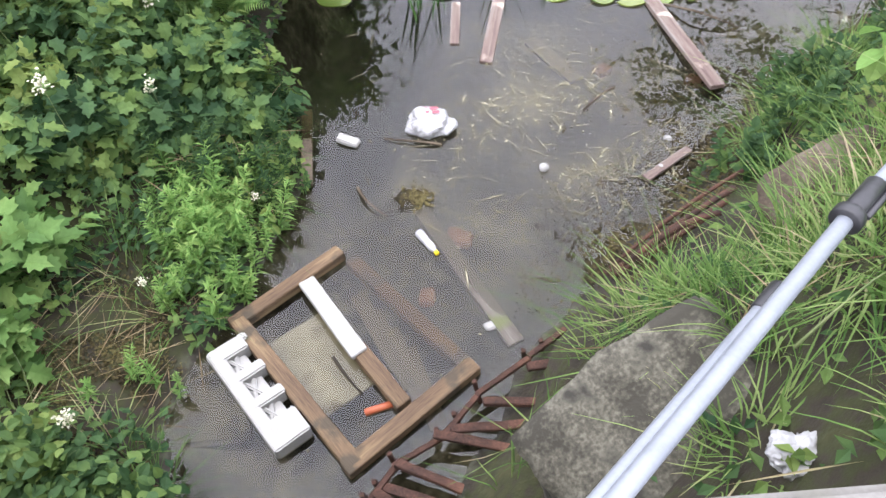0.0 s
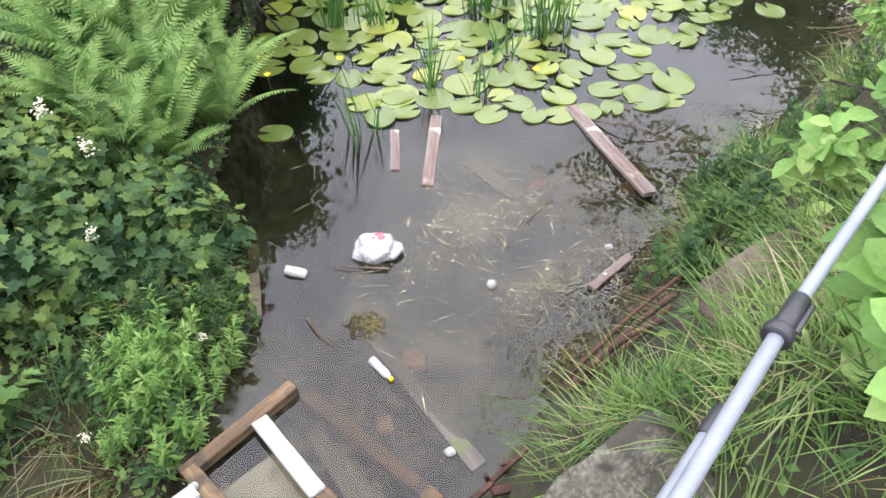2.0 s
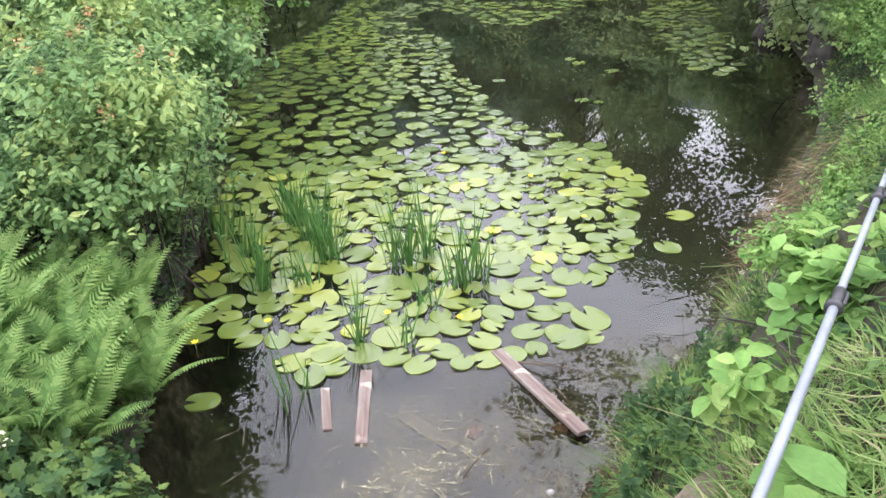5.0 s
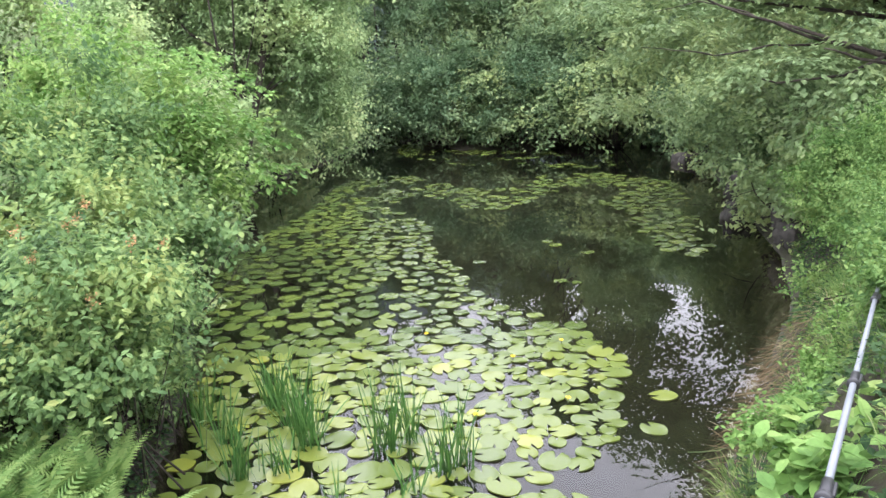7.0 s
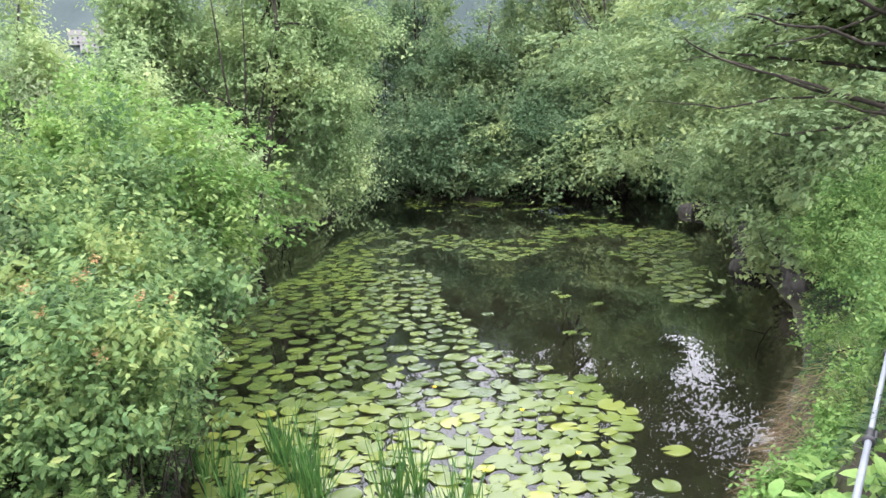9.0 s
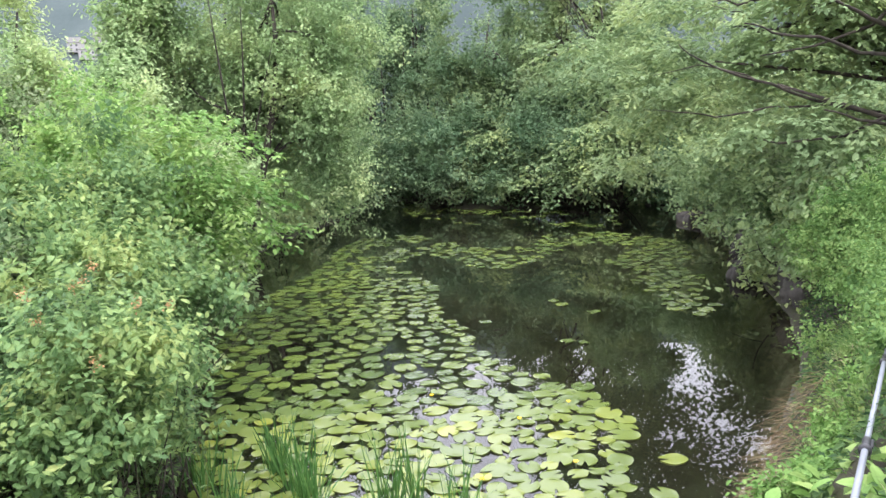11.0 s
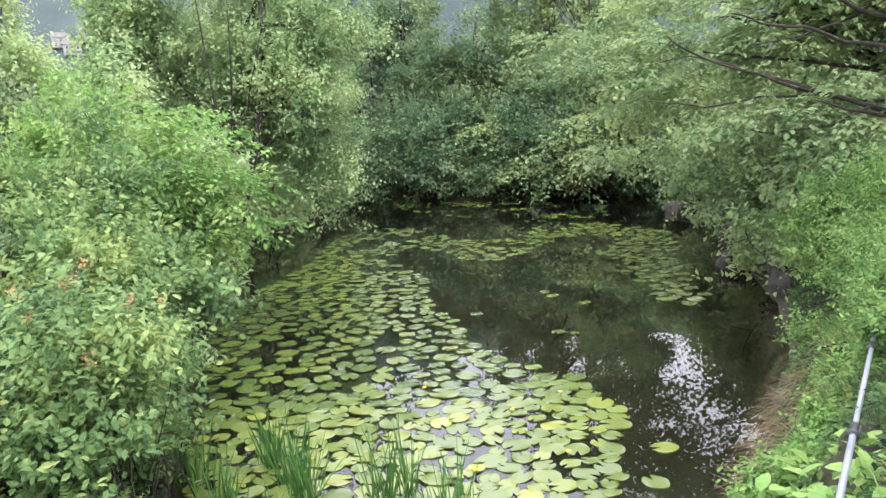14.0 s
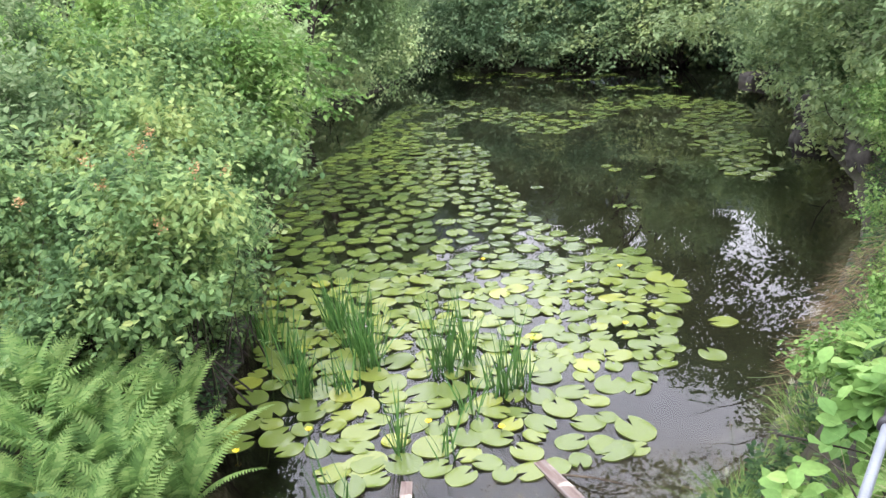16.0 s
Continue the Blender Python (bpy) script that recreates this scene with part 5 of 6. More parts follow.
plank("plank", "wet red-brown board floating among the reeds", (0.33, 3.38, 0.0), (0.28, 4.32, 0.01), 0.1, 0.03, WOOD_RED)
plank("plank", "short red-brown board end floating upright to the shore", (0.05, 3.55, 0.0), (-0.05, 4.08, 0.01), 0.075, 0.025, WOOD_RED)
plank("plank", "long split red-brown board resting on the bank", (2.02, 3.4, 0.05), (1.42, 4.6, 0.0), 0.12, 0.035, WOOD_RED)
plank("plank", "short pale offcut of board on the muddy shore", (1.57, 2.41, 0.02), (1.84, 2.74, 0.03), 0.06, 0.022, WOOD_RED)
plank("post", "half-sunken grey post at the overgrown shore", (-0.84, 2.63, -0.05), (-0.58, 1.9, 0.01), 0.075, 0.05, TWIG, "post")
plank("sunken_board", "algae-covered board lying under water", (0.61, 3.85, -0.1), (1.02, 3.45, -0.1), 0.13, 0.03, WOOD_WET)
plank("sunken_pipe", "long grey sunken timber under water", (0.2, 1.86, -0.032), (0.95, 1.02, -0.028), 0.1, 0.06, WOOD_WET)

frame_ob = thing("timber_frame", "old brown timber frame floating half sunk", "frame", pose(0.05, 0.75, 0.02))
for (ax, ay), (bx, by), w in (((-0.19, 1.4), (-0.63, 0.76), 0.085), ((-0.61, 0.8), (0.29, 0.13), 0.09), ((0.24, 0.1), (0.75, 0.82), 0.095), ((0.72, 0.84), (-0.14, 1.42), 0.085), ((0.1, 0.78), (0.44, 0.5), 0.09)):
    L, yaw = math.hypot(bx - ax, by - ay), math.degrees(math.atan2(by - ay, bx - ax))
    sunk = -0.1 if (ax, ay) == (0.72, 0.84) else 0.0
    part("rail", box(L, w, 0.075, 0.005, 0.004, 3, seed=ax), WOOD, frame_ob, m=pose((ax + bx) / 2 - 0.05, (ay + by) / 2 - 0.75, -0.03 + sunk, 0, 0, yaw))

plank("plywood_sheet", "pale plywood sheet lying under water in the frame", (-0.32, 0.86, -0.05), (0.12, 0.5, -0.07), 0.42, 0.02, PLY, "panel")
for k_ in range(4):
    plank("sunken_board", "slimy board lying under water in the frame", (-0.05 + 0.13 * k_, 1.22 - 0.1 * k_, -0.12), (0.33 + 0.1 * k_, 0.78 - 0.1 * k_, -0.12), 0.1, 0.02, WOOD_WET)
slab = part("sunken_slab", box(0.5, 0.42, 0.12, 0.02, 0.01, 3), STONE, None)
slab.matrix_basis = pose(-0.62, 0.28, -0.14, 0, 3, 20)
tagged(slab, "flat grey stone slab at the water's edge", "slab")
for k_, (ax, ay, bx, by) in enumerate(((-0.02, 0.71, 0.2, 0.53), (0.2, 2.45, -0.2, 2.42), (1.3, 3.3, 1.1, 3.0), (1.6, 4.4, 2.2, 4.2), (1.9, 4.0, 2.3, 3.5), (-0.25, 1.95, 0.0, 1.75))):
    st = new("stick", tubes_mesh("stick", [(branch_line((ax, ay, 0.01), (bx, by, 0.012), 0.08, 6), np.linspace(0.011, 0.005, 6))], TWIG if k_ else BARK, 6))
    tagged(st, "thin dead stick floating on the pond", "stick", "floating sticks")
nb = 6500
bxs, bys = RNG.normal(1.0, 0.5, nb) + 0.12 * RNG.standard_t(2, nb), RNG.normal(2.9, 0.6, nb) + 0.15 * RNG.standard_t(2, nb)
drift = 0.5 + 0.35 * np.sin(bxs * 4.1 + 1.7 * np.sin(bys * 3.3)) + 0.3 * np.sin(bys * 6.3 - bxs * 5.2)
ok2 = (shore_distance(bxs, bys) < -0.02) & (bys < 4.6) & (RNG.random(nb) < np.clip(drift, 0.06, 1))
bxs, bys = bxs[ok2], bys[ok2]
nb = len(bxs)
bd = unit(nb) * (1, 1, 0)
n1, n2, n3 = int(nb * 0.1), int(nb * 0.74), int(nb * 0.79)
for nm_, tm_, sel, sz_, mt_, lab_ in (("floating_straw", STRAND, slice(0, n1), (0.06, 0.26), SCRAP, "bits of pale straw and reed floating on the water"), ("leaf_scrap", LEAF_H, slice(n1, n2), (0.006, 0.022), SCRAP, "small yellowing leaf scraps floating on the water"), ("fallen_petal", LEAF_H, slice(n2, n3), (0.008, 0.018), PETAL_W, "small cream petals floating on the water"), ("water_weed", SLIVER, slice(n3, nb), (0.02, 0.09), SCRAP, "brown weed strands just under the surface")):
    q_ = np.stack([bxs[sel], bys[sel], np.full(len(bxs[sel]), 0.006 if nm_ != "water_weed" else -0.01)], 1)
    k_ = len(q_)
    tagged(new(nm_, tri_mesh(nm_, *scatter(tm_, q_, frames(bd[sel], np.tile((0, 0, 1.0), (k_, 1))), RNG.uniform(*sz_, k_) * (1 if tm_ is LEAF_H else 1)), mt_)), lab_, "debris", kind="stuff")
# dark weed along the muddy edge, spread further to imitate a dark tree reflection
wxs, wys = RNG.uniform(0.9, 3.2, 90000), RNG.uniform(1.2, 4.8, 90000)
wd = shore_distance(wxs, wys)
okw = (wd < 0.3) & (RNG.random(90000) < np.exp(-np.maximum(-wd, 0) / 0.45) * np.clip(0.55 + 0.5 * np.sin(wxs * 5 + 2 * np.sin(wys * 4)) + 0.3 * np.sin(wys * 9 - wxs * 6), 0.05, 1))
wxs, wys = wxs[okw][:26000], wys[okw][:26000]
nw = len(wxs)
weed = tri_mesh("shore_weed", *scatter(LEAF_S, np.stack([wxs, wys, np.maximum(height(wxs, wys), -0.03) + RNG.uniform(-0.01, 0.035, nw)], 1), frames(unit(nw) * (1, 1, 0.3), np.tile((0, 0, 1.0), (nw, 1)) + 0.6 * unit(nw)), RNG.uniform(0.012, 0.04, nw)), WEED)
tagged(new("shore_weed", weed), "brown rotting weed along the muddy shore, partly in place of a dark reflection", "weed", kind="stuff")
for k_, (px_, py_, ps_) in enumerate(((0.45, 1.85, 0.12), (1.2, 3.75, 0.1), (0.35, 1.35, 0.09), (1.9, 3.7, 0.1))):
    pb = part("stone", rock(ps_ * 1.3, ps_, ps_ * 0.6, 40 + k_), ROOF, None, smooth=True)
    pb.matrix_basis = pose(px_, py_, at(px_, py_) + 0.03, 0, 0, 50 * k_)
    tagged(pb, "reddish stone lying in the shallow water", "stone", "sunken stones")
alg = tri_mesh("algae", *scatter(LEAF_H, np.stack([RNG.normal(0.14, 0.06, 220), RNG.normal(1.95, 0.05, 220), RNG.uniform(0, 0.02, 220)], 1), frames(unit(220) * (1, 1, 0.3), np.tile((0, 0, 1.0), (220, 1)) + 0.5 * unit(220)), RNG.uniform(0.02, 0.045, 220)), WEED)
tagged(new("algae", alg), "olive clump of algae floating over the sunken timber", "algae", kind="stuff")

foam_strip = part("foam_strip", box(0.6, 0.1, 0.04, 0.006, 0.004, 3), FOAM, None, smooth=False)
foam_strip.matrix_basis = pose(-0.09, 0.93, 0.045, 0, 0, -42)
tagged(foam_strip, "dirty white polystyrene strip lying on the timber frame", "polystyrene strip")


def packing(m):
    """A moulded polystyrene tray: a floor and a long rim, end blocks and walls, with crossed ribs in the hollows."""
    ob = thing("foam_packing", "moulded white polystyrene packing block floating by the frame", "polystyrene packing", m)
    for nm, sx, sy, sz, x, y, turn in (("rim", 0.72, 0.075, 0.11, 0, -0.075, 0), ("tray_floor", 0.7, 0.15, 0.055, 0, -0.01, 0), ("end_block", 0.1, 0.2, 0.112, -0.31, 0.0, 0), ("end_block", 0.17, 0.2, 0.112, 0.275, 0.0, 0), ("dividing_wall", 0.065, 0.2, 0.112, -0.125, 0.012, 0), ("dividing_wall", 0.065, 0.2, 0.112, 0.065, 0.012, 0),
                                       ("rib", 0.15, 0.022, 0.085, -0.215, -0.005, 24), ("rib", 0.15, 0.022, 0.083, -0.215, -0.005, -24), ("rib", 0.15, 0.022, 0.085, -0.03, -0.005, 24), ("rib", 0.15, 0.022, 0.083, -0.03, -0.005, -24), ("rib", 0.14, 0.022, 0.085, 0.145, -0.005, 24), ("rib", 0.14, 0.022, 0.083, 0.145, -0.005, -24),
                                       ("lug", 0.05, 0.05, 0.1, -0.345, 0.1, 0)):
        part(nm, box(sx, sy, sz, 0.009, 0.004, 1, seed=x), FOAM, ob, m=pose(x, y, 0, 0, 0, turn))
    return ob


packing(pose(-0.325, 0.4, -0.02, 0, 0, -38))


def crumple(r, sx, sy, sz, seed, amount=0.3):
    bm = bmesh.new()
    bmesh.ops.create_icosphere(bm, subdivisions=5, radius=r)
    off = Vector((seed * 3.7, seed * 1.3, 0))
    for v in bm.verts:
        n = v.co.normalized()
        k = amount * (noise.noise(n * 1.7 + off) + 0.5 * abs(noise.noise(n * 4.5 + off)) + 0.3 * abs(noise.noise(n * 10 + off)))
        v.co *= 1 + k
        v.co = Vector((v.co.x * sx, v.co.y * sy, max(v.co.z * sz, -0.4 * r)))
    return bm


bag = thing("plastic_bag", "crumpled white plastic bag with faded red print, afloat", "plastic bag", pose(0.08, 2.62, 0.03, 0, 0, 10))
part("film", crumple(0.14, 1.15, 0.85, 0.7, 3), PLASTIC, bag, smooth=True)
for bx_, by_, bl in ((-0.05, 0.03, 0.05), (0.02, 0.035, 0.06), (-0.03, -0.005, 0.05), (0.04, 0.0, 0.05)):
    part("print_bar", box(bl, 0.022, 0.003), PRINT, bag, m=pose(bx_, by_, 0.105, 6, 8 * bx_, 5))
litter = part("plastic_bag", crumple(0.11, 1.1, 0.9, 0.7, 8, 0.45), PLASTIC, None, smooth=True)
litter.matrix_basis = pose(1.83, -0.14, at(1.83, -0.14, 0.03)) @ Matrix.Scale(0.62, 4)
tagged(litter, "crumpled white plastic bag lying in the bank grass", "plastic bag")

ball_bm = bmesh.new()
bmesh.ops.create_uvsphere(ball_bm, u_segments=20, v_segments=14, radius=0.034)
for v in ball_bm.verts:
    v.co *= 1 - 0.05 * abs(noise.noise(v.co * 60))
ball = part("ball", ball_bm, FOAM, None, smooth=True)
ball.matrix_basis = pose(0.91, 2.38, 0.012)
tagged(ball, "small white foam ball floating in the pond", "ball")

for sx, sy, ang, w, l, h, lab in ((-0.44, 2.35, -10, 0.16, 0.07, 0.04, "small white polystyrene chunk floating near the shore"), (0.78, 1.09, 40, 0.06, 0.05, 0.03, "white polystyrene crumb floating on the water"), (1.70, 2.84, 20, 0.05, 0.04, 0.025, "white polystyrene crumb on the muddy shore"), (1.66, 2.53, 0, 0.04, 0.035, 0.05, "white polystyrene crumb lying on a board")):
    ch = part("foam_chunk", box(w, l, h, 0.008, 0.012, 3, seed=sx), FOAM, None)
    ch.matrix_basis = pose(sx, sy, -0.005, 4, 3, ang)
    tagged(ch, lab, "polystyrene chunk")

bottle = thing("plastic_bottle", "small white plastic bottle with yellow cap, floating", "bottle", pose(0.3, 1.6, 0.012, 0, 0, -42))
bl_v, bl_t = tube([(-0.1, 0, 0), (-0.095, 0, 0), (-0.03, 0, 0), (-0.02, 0, 0), (0.05, 0, 0), (0.075, 0, 0), (0.09, 0, 0)], [0.02, 0.027, 0.027, 0.024, 0.027, 0.016, 0.012], 16)
child("bottle_body", tri_mesh("bottle_body", bl_v, bl_t, PLASTIC, True), bottle)
child("cap", tri_mesh("cap", *tube([(0.088, 0, 0), (0.11, 0, 0)], 0.014, 12), PETAL_Y, True), bottle, "yellow cap")

red = new("red_tube", tri_mesh("red_tube", *tube([(-0.08, 0, 0), (-0.078, 0, 0), (0.078, 0, 0), (0.08, 0, 0)], [0.012, 0.02, 0.02, 0.012], 14), RED_PIPE, True))
red.matrix_basis = pose(0.31, 0.47, 0.01, 0, 0, 32)
tagged(red, "short red-brown plastic tube lying in the frame", "tube")

# ---- rusty steel, rock, pole ----
for i, ((ax, ay), (bx, by), r, lift) in enumerate((((1.4, 1.42), (1.98, 1.95), 0.017, 0.12), ((1.42, 1.36), (1.85, 1.6), 0.015, 0.12), ((1.38, 1.46), (1.9, 1.68), 0.017, 0.15), ((1.36, 1.5), (2.05, 2.15), 0.013, 0.12), ((1.46, 1.36), (1.84, 1.5), 0.017, 0.16), ((1.44, 1.4), (1.95, 1.8), 0.014, 0.18))):
    rod = new("steel_rod", tubes_mesh("steel_rod", [(branch_line((ax, ay, at(ax, ay, lift)), (bx, by, at(bx, by, lift)), 0.015, 6, 0.05), r)], RUST, 8))
    tagged(rod, "thin rusted steel rod lying on the bank", "steel rod", "bundle of rusty rods")

grate = thing("steel_lattice", "rusted steel lattice sunk at the water's edge", "steel lattice", pose(0.82, 0.5, 0.0))
chord_pts = [(0.4, -0.02), (0.49, 0.14), (0.67, 0.35), (0.82, 0.58), (1.02, 0.86), (1.2, 1.04)]
for k_, ((ax, ay), (bx, by)) in enumerate(zip(chord_pts[:-1], chord_pts[1:])):
    z0_ = 0.06 + 0.025 * k_
    L_ = math.hypot(bx - ax, by - ay)
    part("chord", box(L_ * 1.04, 0.028, 0.03, 0.003, 0.003, 2, seed=k_), RUST, grate, m=pose((ax + bx) / 2 - 0.82, (ay + by) / 2 - 0.5, z0_, 0, -3, math.degrees(math.atan2(by - ay, bx - ax)) + 6 * (-1) ** k_))
    for h_ in ((0.1,) if k_ % 2 else (0.1, 0.55)):
        sx_, sy_ = ax + (bx - ax) * h_, ay + (by - ay) * h_
        part("bar", box(0.3 + 0.05 * (k_ % 3), 0.045, 0.03, 0.004, 0.006, 2, seed=k_ + h_), RUST, grate, m=pose(sx_ + 0.15 - 0.82, sy_ - 0.03 - 0.5, z0_ + 0.01 - 0.03 * h_, 7 * (-1) ** k_, 5 - 9 * h_, -22 + 11 * k_ + 30 * h_))
        part("stub", box(0.024, 0.024, 0.2, 0.003), RUST, grate, m=pose(sx_ - 0.02 - 0.82, sy_ + 0.02 - 0.5, z0_ - 0.15, 8 * (-1) ** k_, -10, 20))


boulder = part("boulder", rock(0.92, 0.62, 0.7, 4, 0.14, 0.22), STONE, None, smooth=True)
boulder.matrix_basis = pose(1.6, 0.19, 0.86, 6, -30, 40)
tagged(boulder, "large lichen-spotted grey stone block on the bank", "boulder")
stone2 = part("boulder", rock(0.55, 0.36, 0.3, 9, 0.12), BROWN_STONE, None, smooth=True)
stone2.matrix_basis = pose(2.22, 1.4, at(2.22, 1.4, -0.07), 0, -38, 12)
tagged(stone2, "flat brown stone half hidden in the bank grass", "boulder")
for i, (kx, ky, ks) in enumerate(((9.2, 18.2, 1.0), (9.6, 16.6, 1.1), (9.0, 15.2, 0.8), (10.0, 19.8, 1.2), (12.2, 31, 1.6), (10.8, 22.5, 1.1), (8.6, 14.2, 0.7))):
    rk = part("rock", rock(ks, ks * 0.8, ks * 0.8, 20 + i), ROCKS, None, smooth=True)
    rk.matrix_basis = pose(kx, ky, at(kx, ky) + 0.15 * ks, 0, 0, 47 * i)
    tagged(rk, "rock at the shaded waterline, shade in its dark colour", "rock", "rocks at the waterline")

P0, PD = np.array((1.75, 0.19, 2.3)), np.array((0.5485, 0.8361, 0.0))


def on_pole(s, side=0.0, lift=0.0):
    """A point along the pole, whose thick end is bent at the first clamp to fit the camera's view."""
    return P0 + PD * s + np.array((PD[1], -PD[0], 0)) * (side + 0.0385 * max(-s, 0)) + np.array((0, 0, lift))


pole = thing("telescopic_pole", "long pale aluminium telescopic pole with black clamps", "pole", pose(*P0))


def pole_tube(name, s0, s1, r, mat, side=0.0, lift=0.0, label="", owner=None):
    pts = [on_pole(s0, side, lift) - P0, on_pole(s0 + 0.004, side, lift) - P0, on_pole(s1 - 0.004, side, lift) - P0, on_pole(s1, side, lift) - P0]
    return child(name, tri_mesh(name, *tube(pts, [r * 0.9, r, r, r * 0.9], 18), mat, True), owner or pole, label)


for s0, s1, r in ((-2.1, 0.02, 0.0205), (-0.03, 1.57, 0.0185), (1.53, 2.82, 0.0168), (2.78, 4.49, 0.0152), (4.45, 5.6, 0.0138)):
    pole_tube("tube", s0, s1, r, ALU)
for s, r in ((0.0, 0.027), (1.553, 0.0245), (2.8, 0.0225), (4.467, 0.02)):
    clamp = pole_tube("clamp", s - 0.075, s + 0.07, r, BLACK, label="black clamp")
    pole_tube("clamp_collar", s - 0.095, s - 0.06, r * 1.42, BLACK, label="black collar", owner=clamp)
    pole_tube("lever", s - 0.05, s + 0.06, 0.008, BLACK, side=r * 1.2, lift=0.005, label="black lever", owner=clamp)
pole2 = thing("thin_pole", "second pale aluminium pole lying along the first", "pole", pose(*P0))
for nm_, sa_, sb_, r_, mt_, lb_ in (("tube", -2.1, -0.42, 0.0185, ALU, ""), ("end_cap", -0.43, -0.34, 0.024, BLACK, "black end cap")):
    v2, t2 = tube([on_pole(q_, -0.0385 - 0.004 * (q_ + 2.1) * -3, -0.004 - 0.012 * (q_ + 2.1)) - P0 for q_ in (sa_, sa_ + 0.004, sb_ - 0.004, sb_)], [r_ * 0.9, r_, r_, r_ * 0.9], 16)
    child(nm_, tri_mesh(nm_, v2, t2, mt_, True), pole2, lb_)

# ---- grass, dry grass, narrow-leaved herbs, flowers ----
stand("bank_grass", "long arching green grass on the steep bank", "grass", [(1.5, 0.82, 120, 0.32), (1.62, 0.84, 160, 0.32), (1.76, 0.86, 130, 0.3), (1.4, 0.66, 50, 0.34), (1.22, 0.3, 26, 0.36), (1.12, 0.0, 30, 0.36), (2.05, 0.85, 160, 0.35), (2.05, 0.45, 160, 0.35), (2.2, 0.15, 140, 0.35), (2.35, 1.2, 120, 0.32), (2.4, 0.6, 130, 0.36)] + [(1.85 + 0.22 * (k_ % 5) + RNG.normal() * 0.05, -0.1 + 0.25 * (k_ // 5) + RNG.normal() * 0.06, 105, 0.23) for k_ in range(40) if not (k_ // 5 >= 5 and k_ % 5 < 2)], 0.0036, 0.2, 0.35, 0.75, GRASS)
stand("bank_grass", "shorter green grass along the steep bank", "grass", [(2.3, 2.5, 240, 0.33), (2.5, 3.1, 220, 0.35), (2.6, 2.7, 160, 0.33), (2.75, 3.4, 160, 0.33), (2.9, 3.8, 160, 0.35), (3.3, 3.4, 120, 0.35), (3.6, 4.3, 140, 0.35), (4.1, 4.8, 140, 0.3), (3.9, 5.3, 120, 0.3), (2.9, 0.9, 140, 0.3), (3.2, 1.7, 140, 0.3), (3.7, 2.8, 140, 0.3), (4.3, 3.6, 140, 0.3), (4.8, 4.4, 140, 0.3)], 0.004, 0.22, 0.35, 0.6, GRASS)
dgx, dgy = RNG.uniform(3.6, 6.6, 9000), RNG.uniform(4.9, 8.8, 9000)
dgd = shore_distance(dgx, dgy)
okd = (dgd > 0.02) & (dgd < 0.5 + 0.15 * np.sin(dgy * 5)) & (dgy > 5.3) & (dgy < 8.2) & (RNG.random(9000) < 0.85)
dgx, dgy = dgx[okd][:650], dgy[okd][:650]
nd_ = len(dgx)
dgv = np.stack([-0.7 + 0.6 * RNG.normal(size=nd_), 0.2 + 0.7 * RNG.normal(size=nd_), -0.4 + 0.35 * RNG.normal(size=nd_)], 1)
tagged(new("dry_grass", tri_mesh("dry_grass", *scatter(THIN, np.stack([dgx, dgy, height(dgx, dgy) + RNG.uniform(0.02, 0.2, nd_)], 1), frames(dgv, np.tile((0, 0, 1.0), (nd_, 1)) + 0.4 * unit(nd_)), RNG.uniform(0.2, 0.6, nd_)), STRAW)), "dead reddish-brown grass hanging down the bank", "dry grass", kind="stuff")
stand("bank_grass", "fresh green grass above the dead grass", "grass", [(4.35 + 0.27 * k_ + RNG.normal() * 0.12, 5.05 + 0.42 * k_ + RNG.normal() * 0.15 - 0.25 * (k_ % 2), 170, 0.3) for k_ in range(9)] + [(5.2 + 0.27 * k_ + RNG.normal() * 0.12, 4.7 + 0.42 * k_ + RNG.normal() * 0.15, 150, 0.32) for k_ in range(9)] + [(4.75 + 0.27 * k_ + RNG.normal() * 0.12, 4.9 + 0.42 * k_ + RNG.normal() * 0.15, 120, 0.34) for k_ in range(8)], 0.0045, 0.22, 0.35, 0.6, GRASS)
stand("bank_grass", "thin green grass on the mossy bank", "grass", [(-0.95, 0.75, 50, 0.3), (-1.2, 1.2, 60, 0.35), (-1.3, 0.9, 60, 0.35), (-0.85, -0.1, 50, 0.3), (-0.6, -0.25, 60, 0.3), (-1.45, 0.0, 60, 0.3), (-0.9, 1.6, 80, 0.4), (-1.05, 1.9, 80, 0.4)], 0.003, 0.15, 0.4, 0.7, GRASS)
sx2 = np.concatenate([RNG.normal(-1.1, 0.25, 160), RNG.normal(2.15, 0.2, 160), RNG.normal(-1.15, 0.25, 120), RNG.normal(2.2, 0.35, 260)])
sy2 = np.concatenate([RNG.normal(0.45, 0.4, 160), RNG.normal(3.5, 0.5, 160), RNG.normal(1.9, 0.4, 120), RNG.normal(0.8, 0.6, 260)])
oks = shore_distance(sx2, sy2) > 0
sx2, sy2 = sx2[oks], sy2[oks]
ns_ = len(sx2)
tagged(new("straw", tri_mesh("straw", *scatter(THIN, np.stack([sx2, sy2, height(sx2, sy2) + np.where(sy2 > 1.4, 0.16, 0.03) * (sx2 < 0) + 0.02], 1), frames(unit(ns_) * (1, 1, 0.12), np.tile((0, 0, 1.0), (ns_, 1))), RNG.uniform(0.12, 0.4, ns_)), STRAW)), "dead stalks lying on the banks", "straw", kind="stuff")
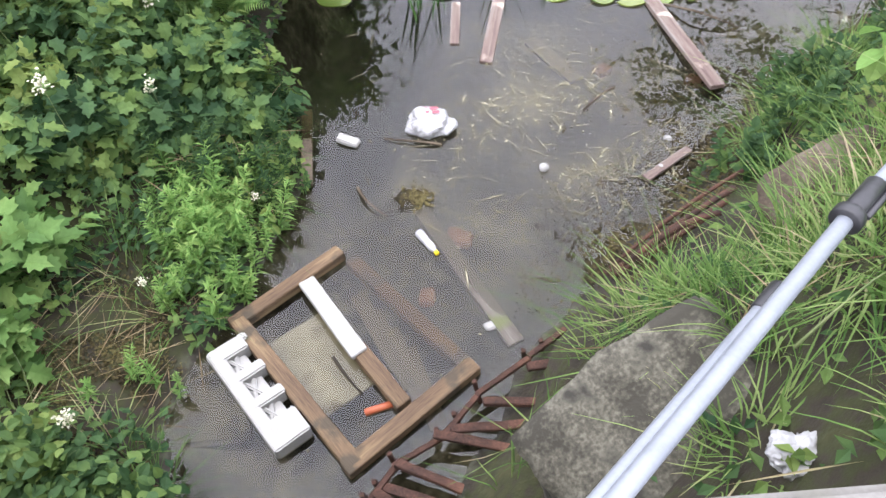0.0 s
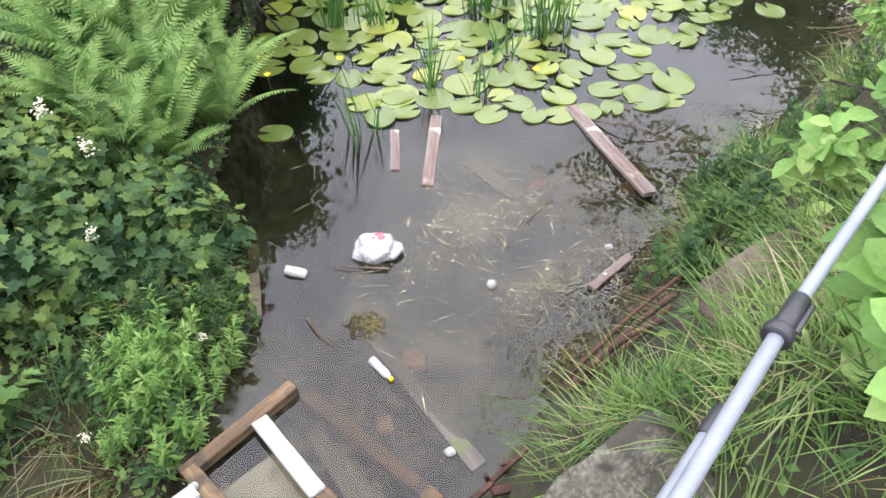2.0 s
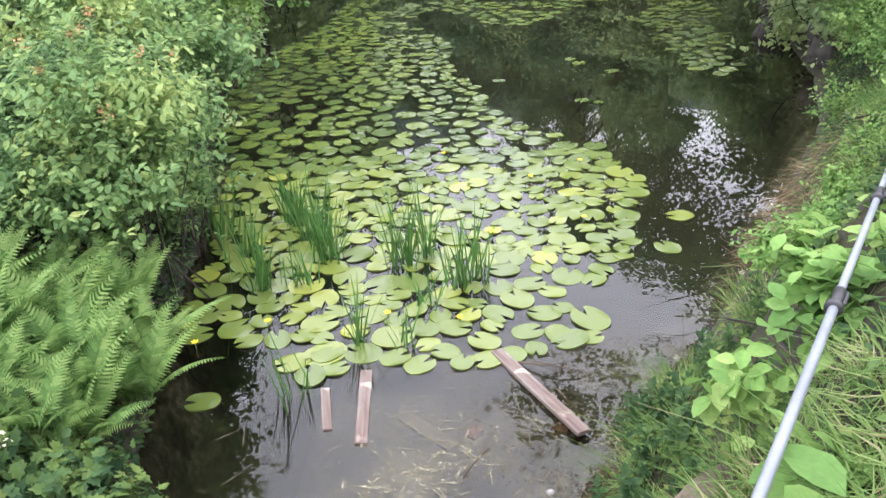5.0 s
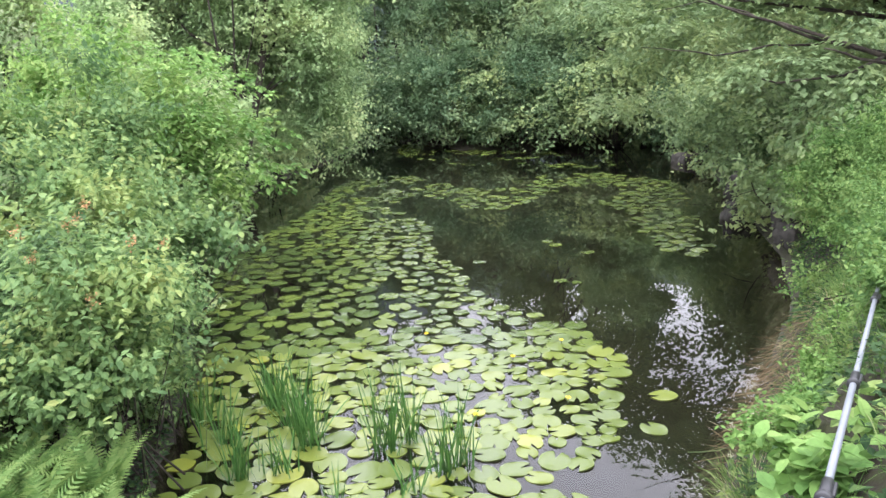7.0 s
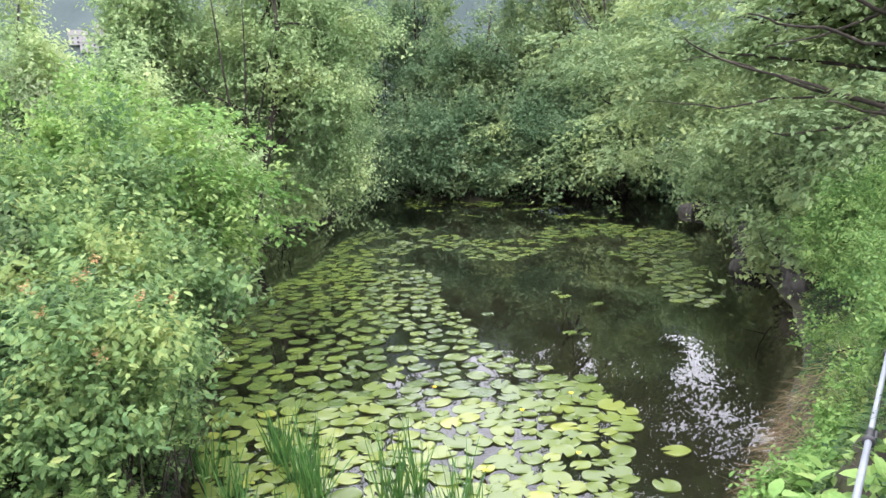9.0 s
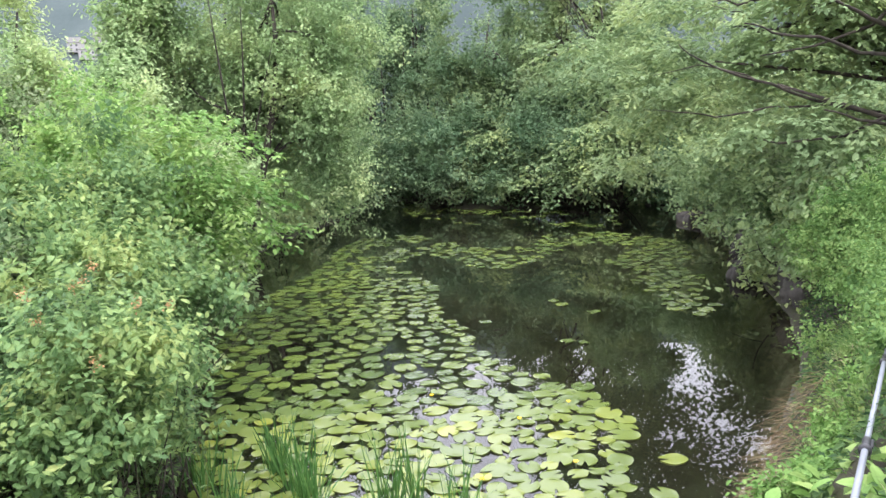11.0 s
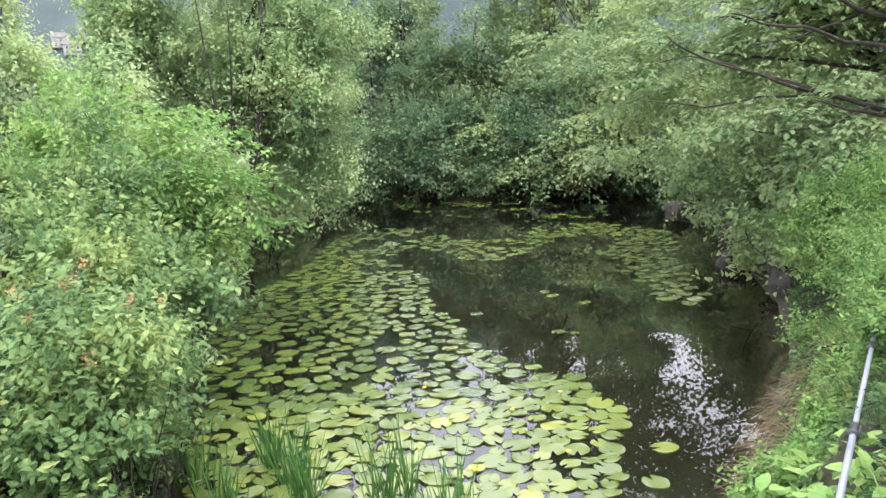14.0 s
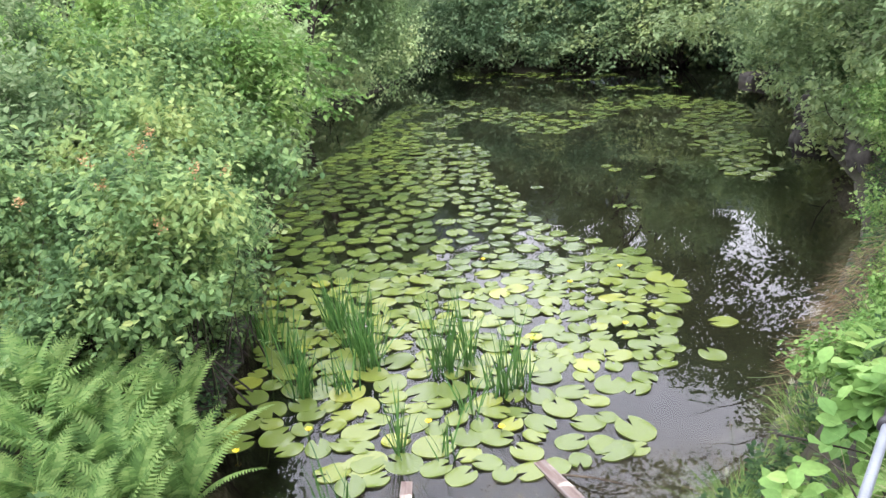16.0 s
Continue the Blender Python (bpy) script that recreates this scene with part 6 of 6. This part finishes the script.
for cx, cy, k, h, lf in ((-0.85, 1.15, 34, 0.32, 0.075), (-1.0, 1.35, 34, 0.36, 0.085), (-0.76, 0.85, 20, 0.2, 0.06), (-1.1, 1.7, 30, 0.38, 0.085), (-0.9, 2.1, 30, 0.3, 0.07), (-0.8, 0.3, 6, 0.3, 0.06), (-1.1, 2.55, 26, 0.34, 0.075), (-0.75, 1.75, 24, 0.26, 0.06)):
    herb("narrow_leaved_herb", "fresh green narrow-leaved herbs at the waterline", "herb", cx, cy, k, h, lf, LEAF_BRIGHT if cy < 1.4 else LEAF_HERB, group="narrow-leaved herbs at the shore")
for cx, cy in ((2.12, 2.15), (2.3, 2.5), (2.35, 2.9), (2.6, 2.2), (2.5, 3.3), (3.0, 3.6)):
    herb("nettle", "grey-green nettles on the steep bank", "herb", cx, cy, 9, 0.36, 0.09, LEAF_HERB, LEAF_O, 9, 2, "nettles on the steep bank", 0.16)
for x, y, h, r in ((-1.6, 2.35, 0.75, 0.06), (-1.9, 2.3, 0.85, 0.06), (-2.1, 1.75, 0.8, 0.055), (-1.35, 1.75, 0.6, 0.05), (-1.7, 1.45, 0.7, 0.06), (-0.72, 1.5, 0.25, 0.03), (-1.0, 0.02, 0.3, 0.05), (-0.95, 0.7, 0.4, 0.03)):
    blossom(x, y, h, r)
for x, y, h in ((-2.0, 5.2, 2.6), (-1.6, 5.4, 2.4), (-2.3, 5.0, 2.35), (-1.8, 4.85, 2.0), (-1.5, 5.9, 2.25), (-2.6, 5.4, 2.5), (-2.4, 6.2, 2.5), (-3.0, 5.2, 2.2), (-2.0, 5.6, 2.7)):
    blossom(x, y, h - at(x, y) + 0.2, 0.07, BLOSSOM_O, 40, "rust-orange shoot tip rising from the bramble", "bramble_shoot", "shoot")

for x, y, h, r in ((4.0, 5.75, 0.4, 0.035), (4.15, 5.6, 0.35, 0.03), (3.85, 5.5, 0.3, 0.03), (4.6, 6.6, 0.4, 0.03), (2.75, 3.6, 0.35, 0.03)):
    blossom(x, y, h, r, label="small white umbel flower on the steep bank")
for x, y, h in ((2.85, 3.95, 0.75), (3.4, 4.7, 0.6), (4.4, 6.1, 0.6), (5.2, 7.3, 0.6)):
    blossom(x, y, h, 0.022, STRAW, 40, "tall grass stalk with a pale seed head", "grass_stalk", "grass stalk")

# ---- distance ----
def hill_z(x, y):
    return 190 * max(0, 1 - (y / 130) ** 2) * (0.75 + 0.3 * noise.noise(Vector((x * 0.006, y * 0.006, 3)))) - 4


hill = bmesh.new()
bmesh.ops.create_grid(hill, x_segments=60, y_segments=20, size=0.5)
for v in hill.verts:
    x, y = v.co.x * 900, v.co.y * 260
    v.co = Vector((x, y, hill_z(x, y)))
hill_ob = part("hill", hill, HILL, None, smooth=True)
hill_ob.matrix_basis = pose(-150, 480, 0)
tagged(hill_ob, "wooded hillside far behind the trees, haze in its colour", "hill", kind="structure")

for hx, hy in ((-171, 386), (-178, 390), (-165, 391)):
    hz = hill_z(hx + 150, hy - 480)
    house = thing("house", "far white house with grey roof on the hillside", "house", pose(hx, hy, hz - 1.5, 0, 0, 20) @ Matrix.Scale(0.7, 4), "houses on the hillside")
    part("wall", box(12, 9, 7, 0.05), WHITE, house)
    roof = bmesh.new()
    vs = [roof.verts.new(c) for c in ((-6.5, -5, 7), (6.5, -5, 7), (6.5, 5, 7), (-6.5, 5, 7), (-6.5, 0, 11), (6.5, 0, 11))]
    for f in ((0, 1, 5, 4), (2, 3, 4, 5), (0, 4, 3), (1, 2, 5), (3, 2, 1, 0)):
        roof.faces.new([vs[i] for i in f])
    part("roof", roof, CONCRETE, house)
    for wx_ in (-3.5, 0, 3.5):
        for wz_ in (1.2, 4.2):
            part("window", box(1.3, 0.1, 1.5), GLASS_D, house, m=pose(wx_, -4.53, wz_))
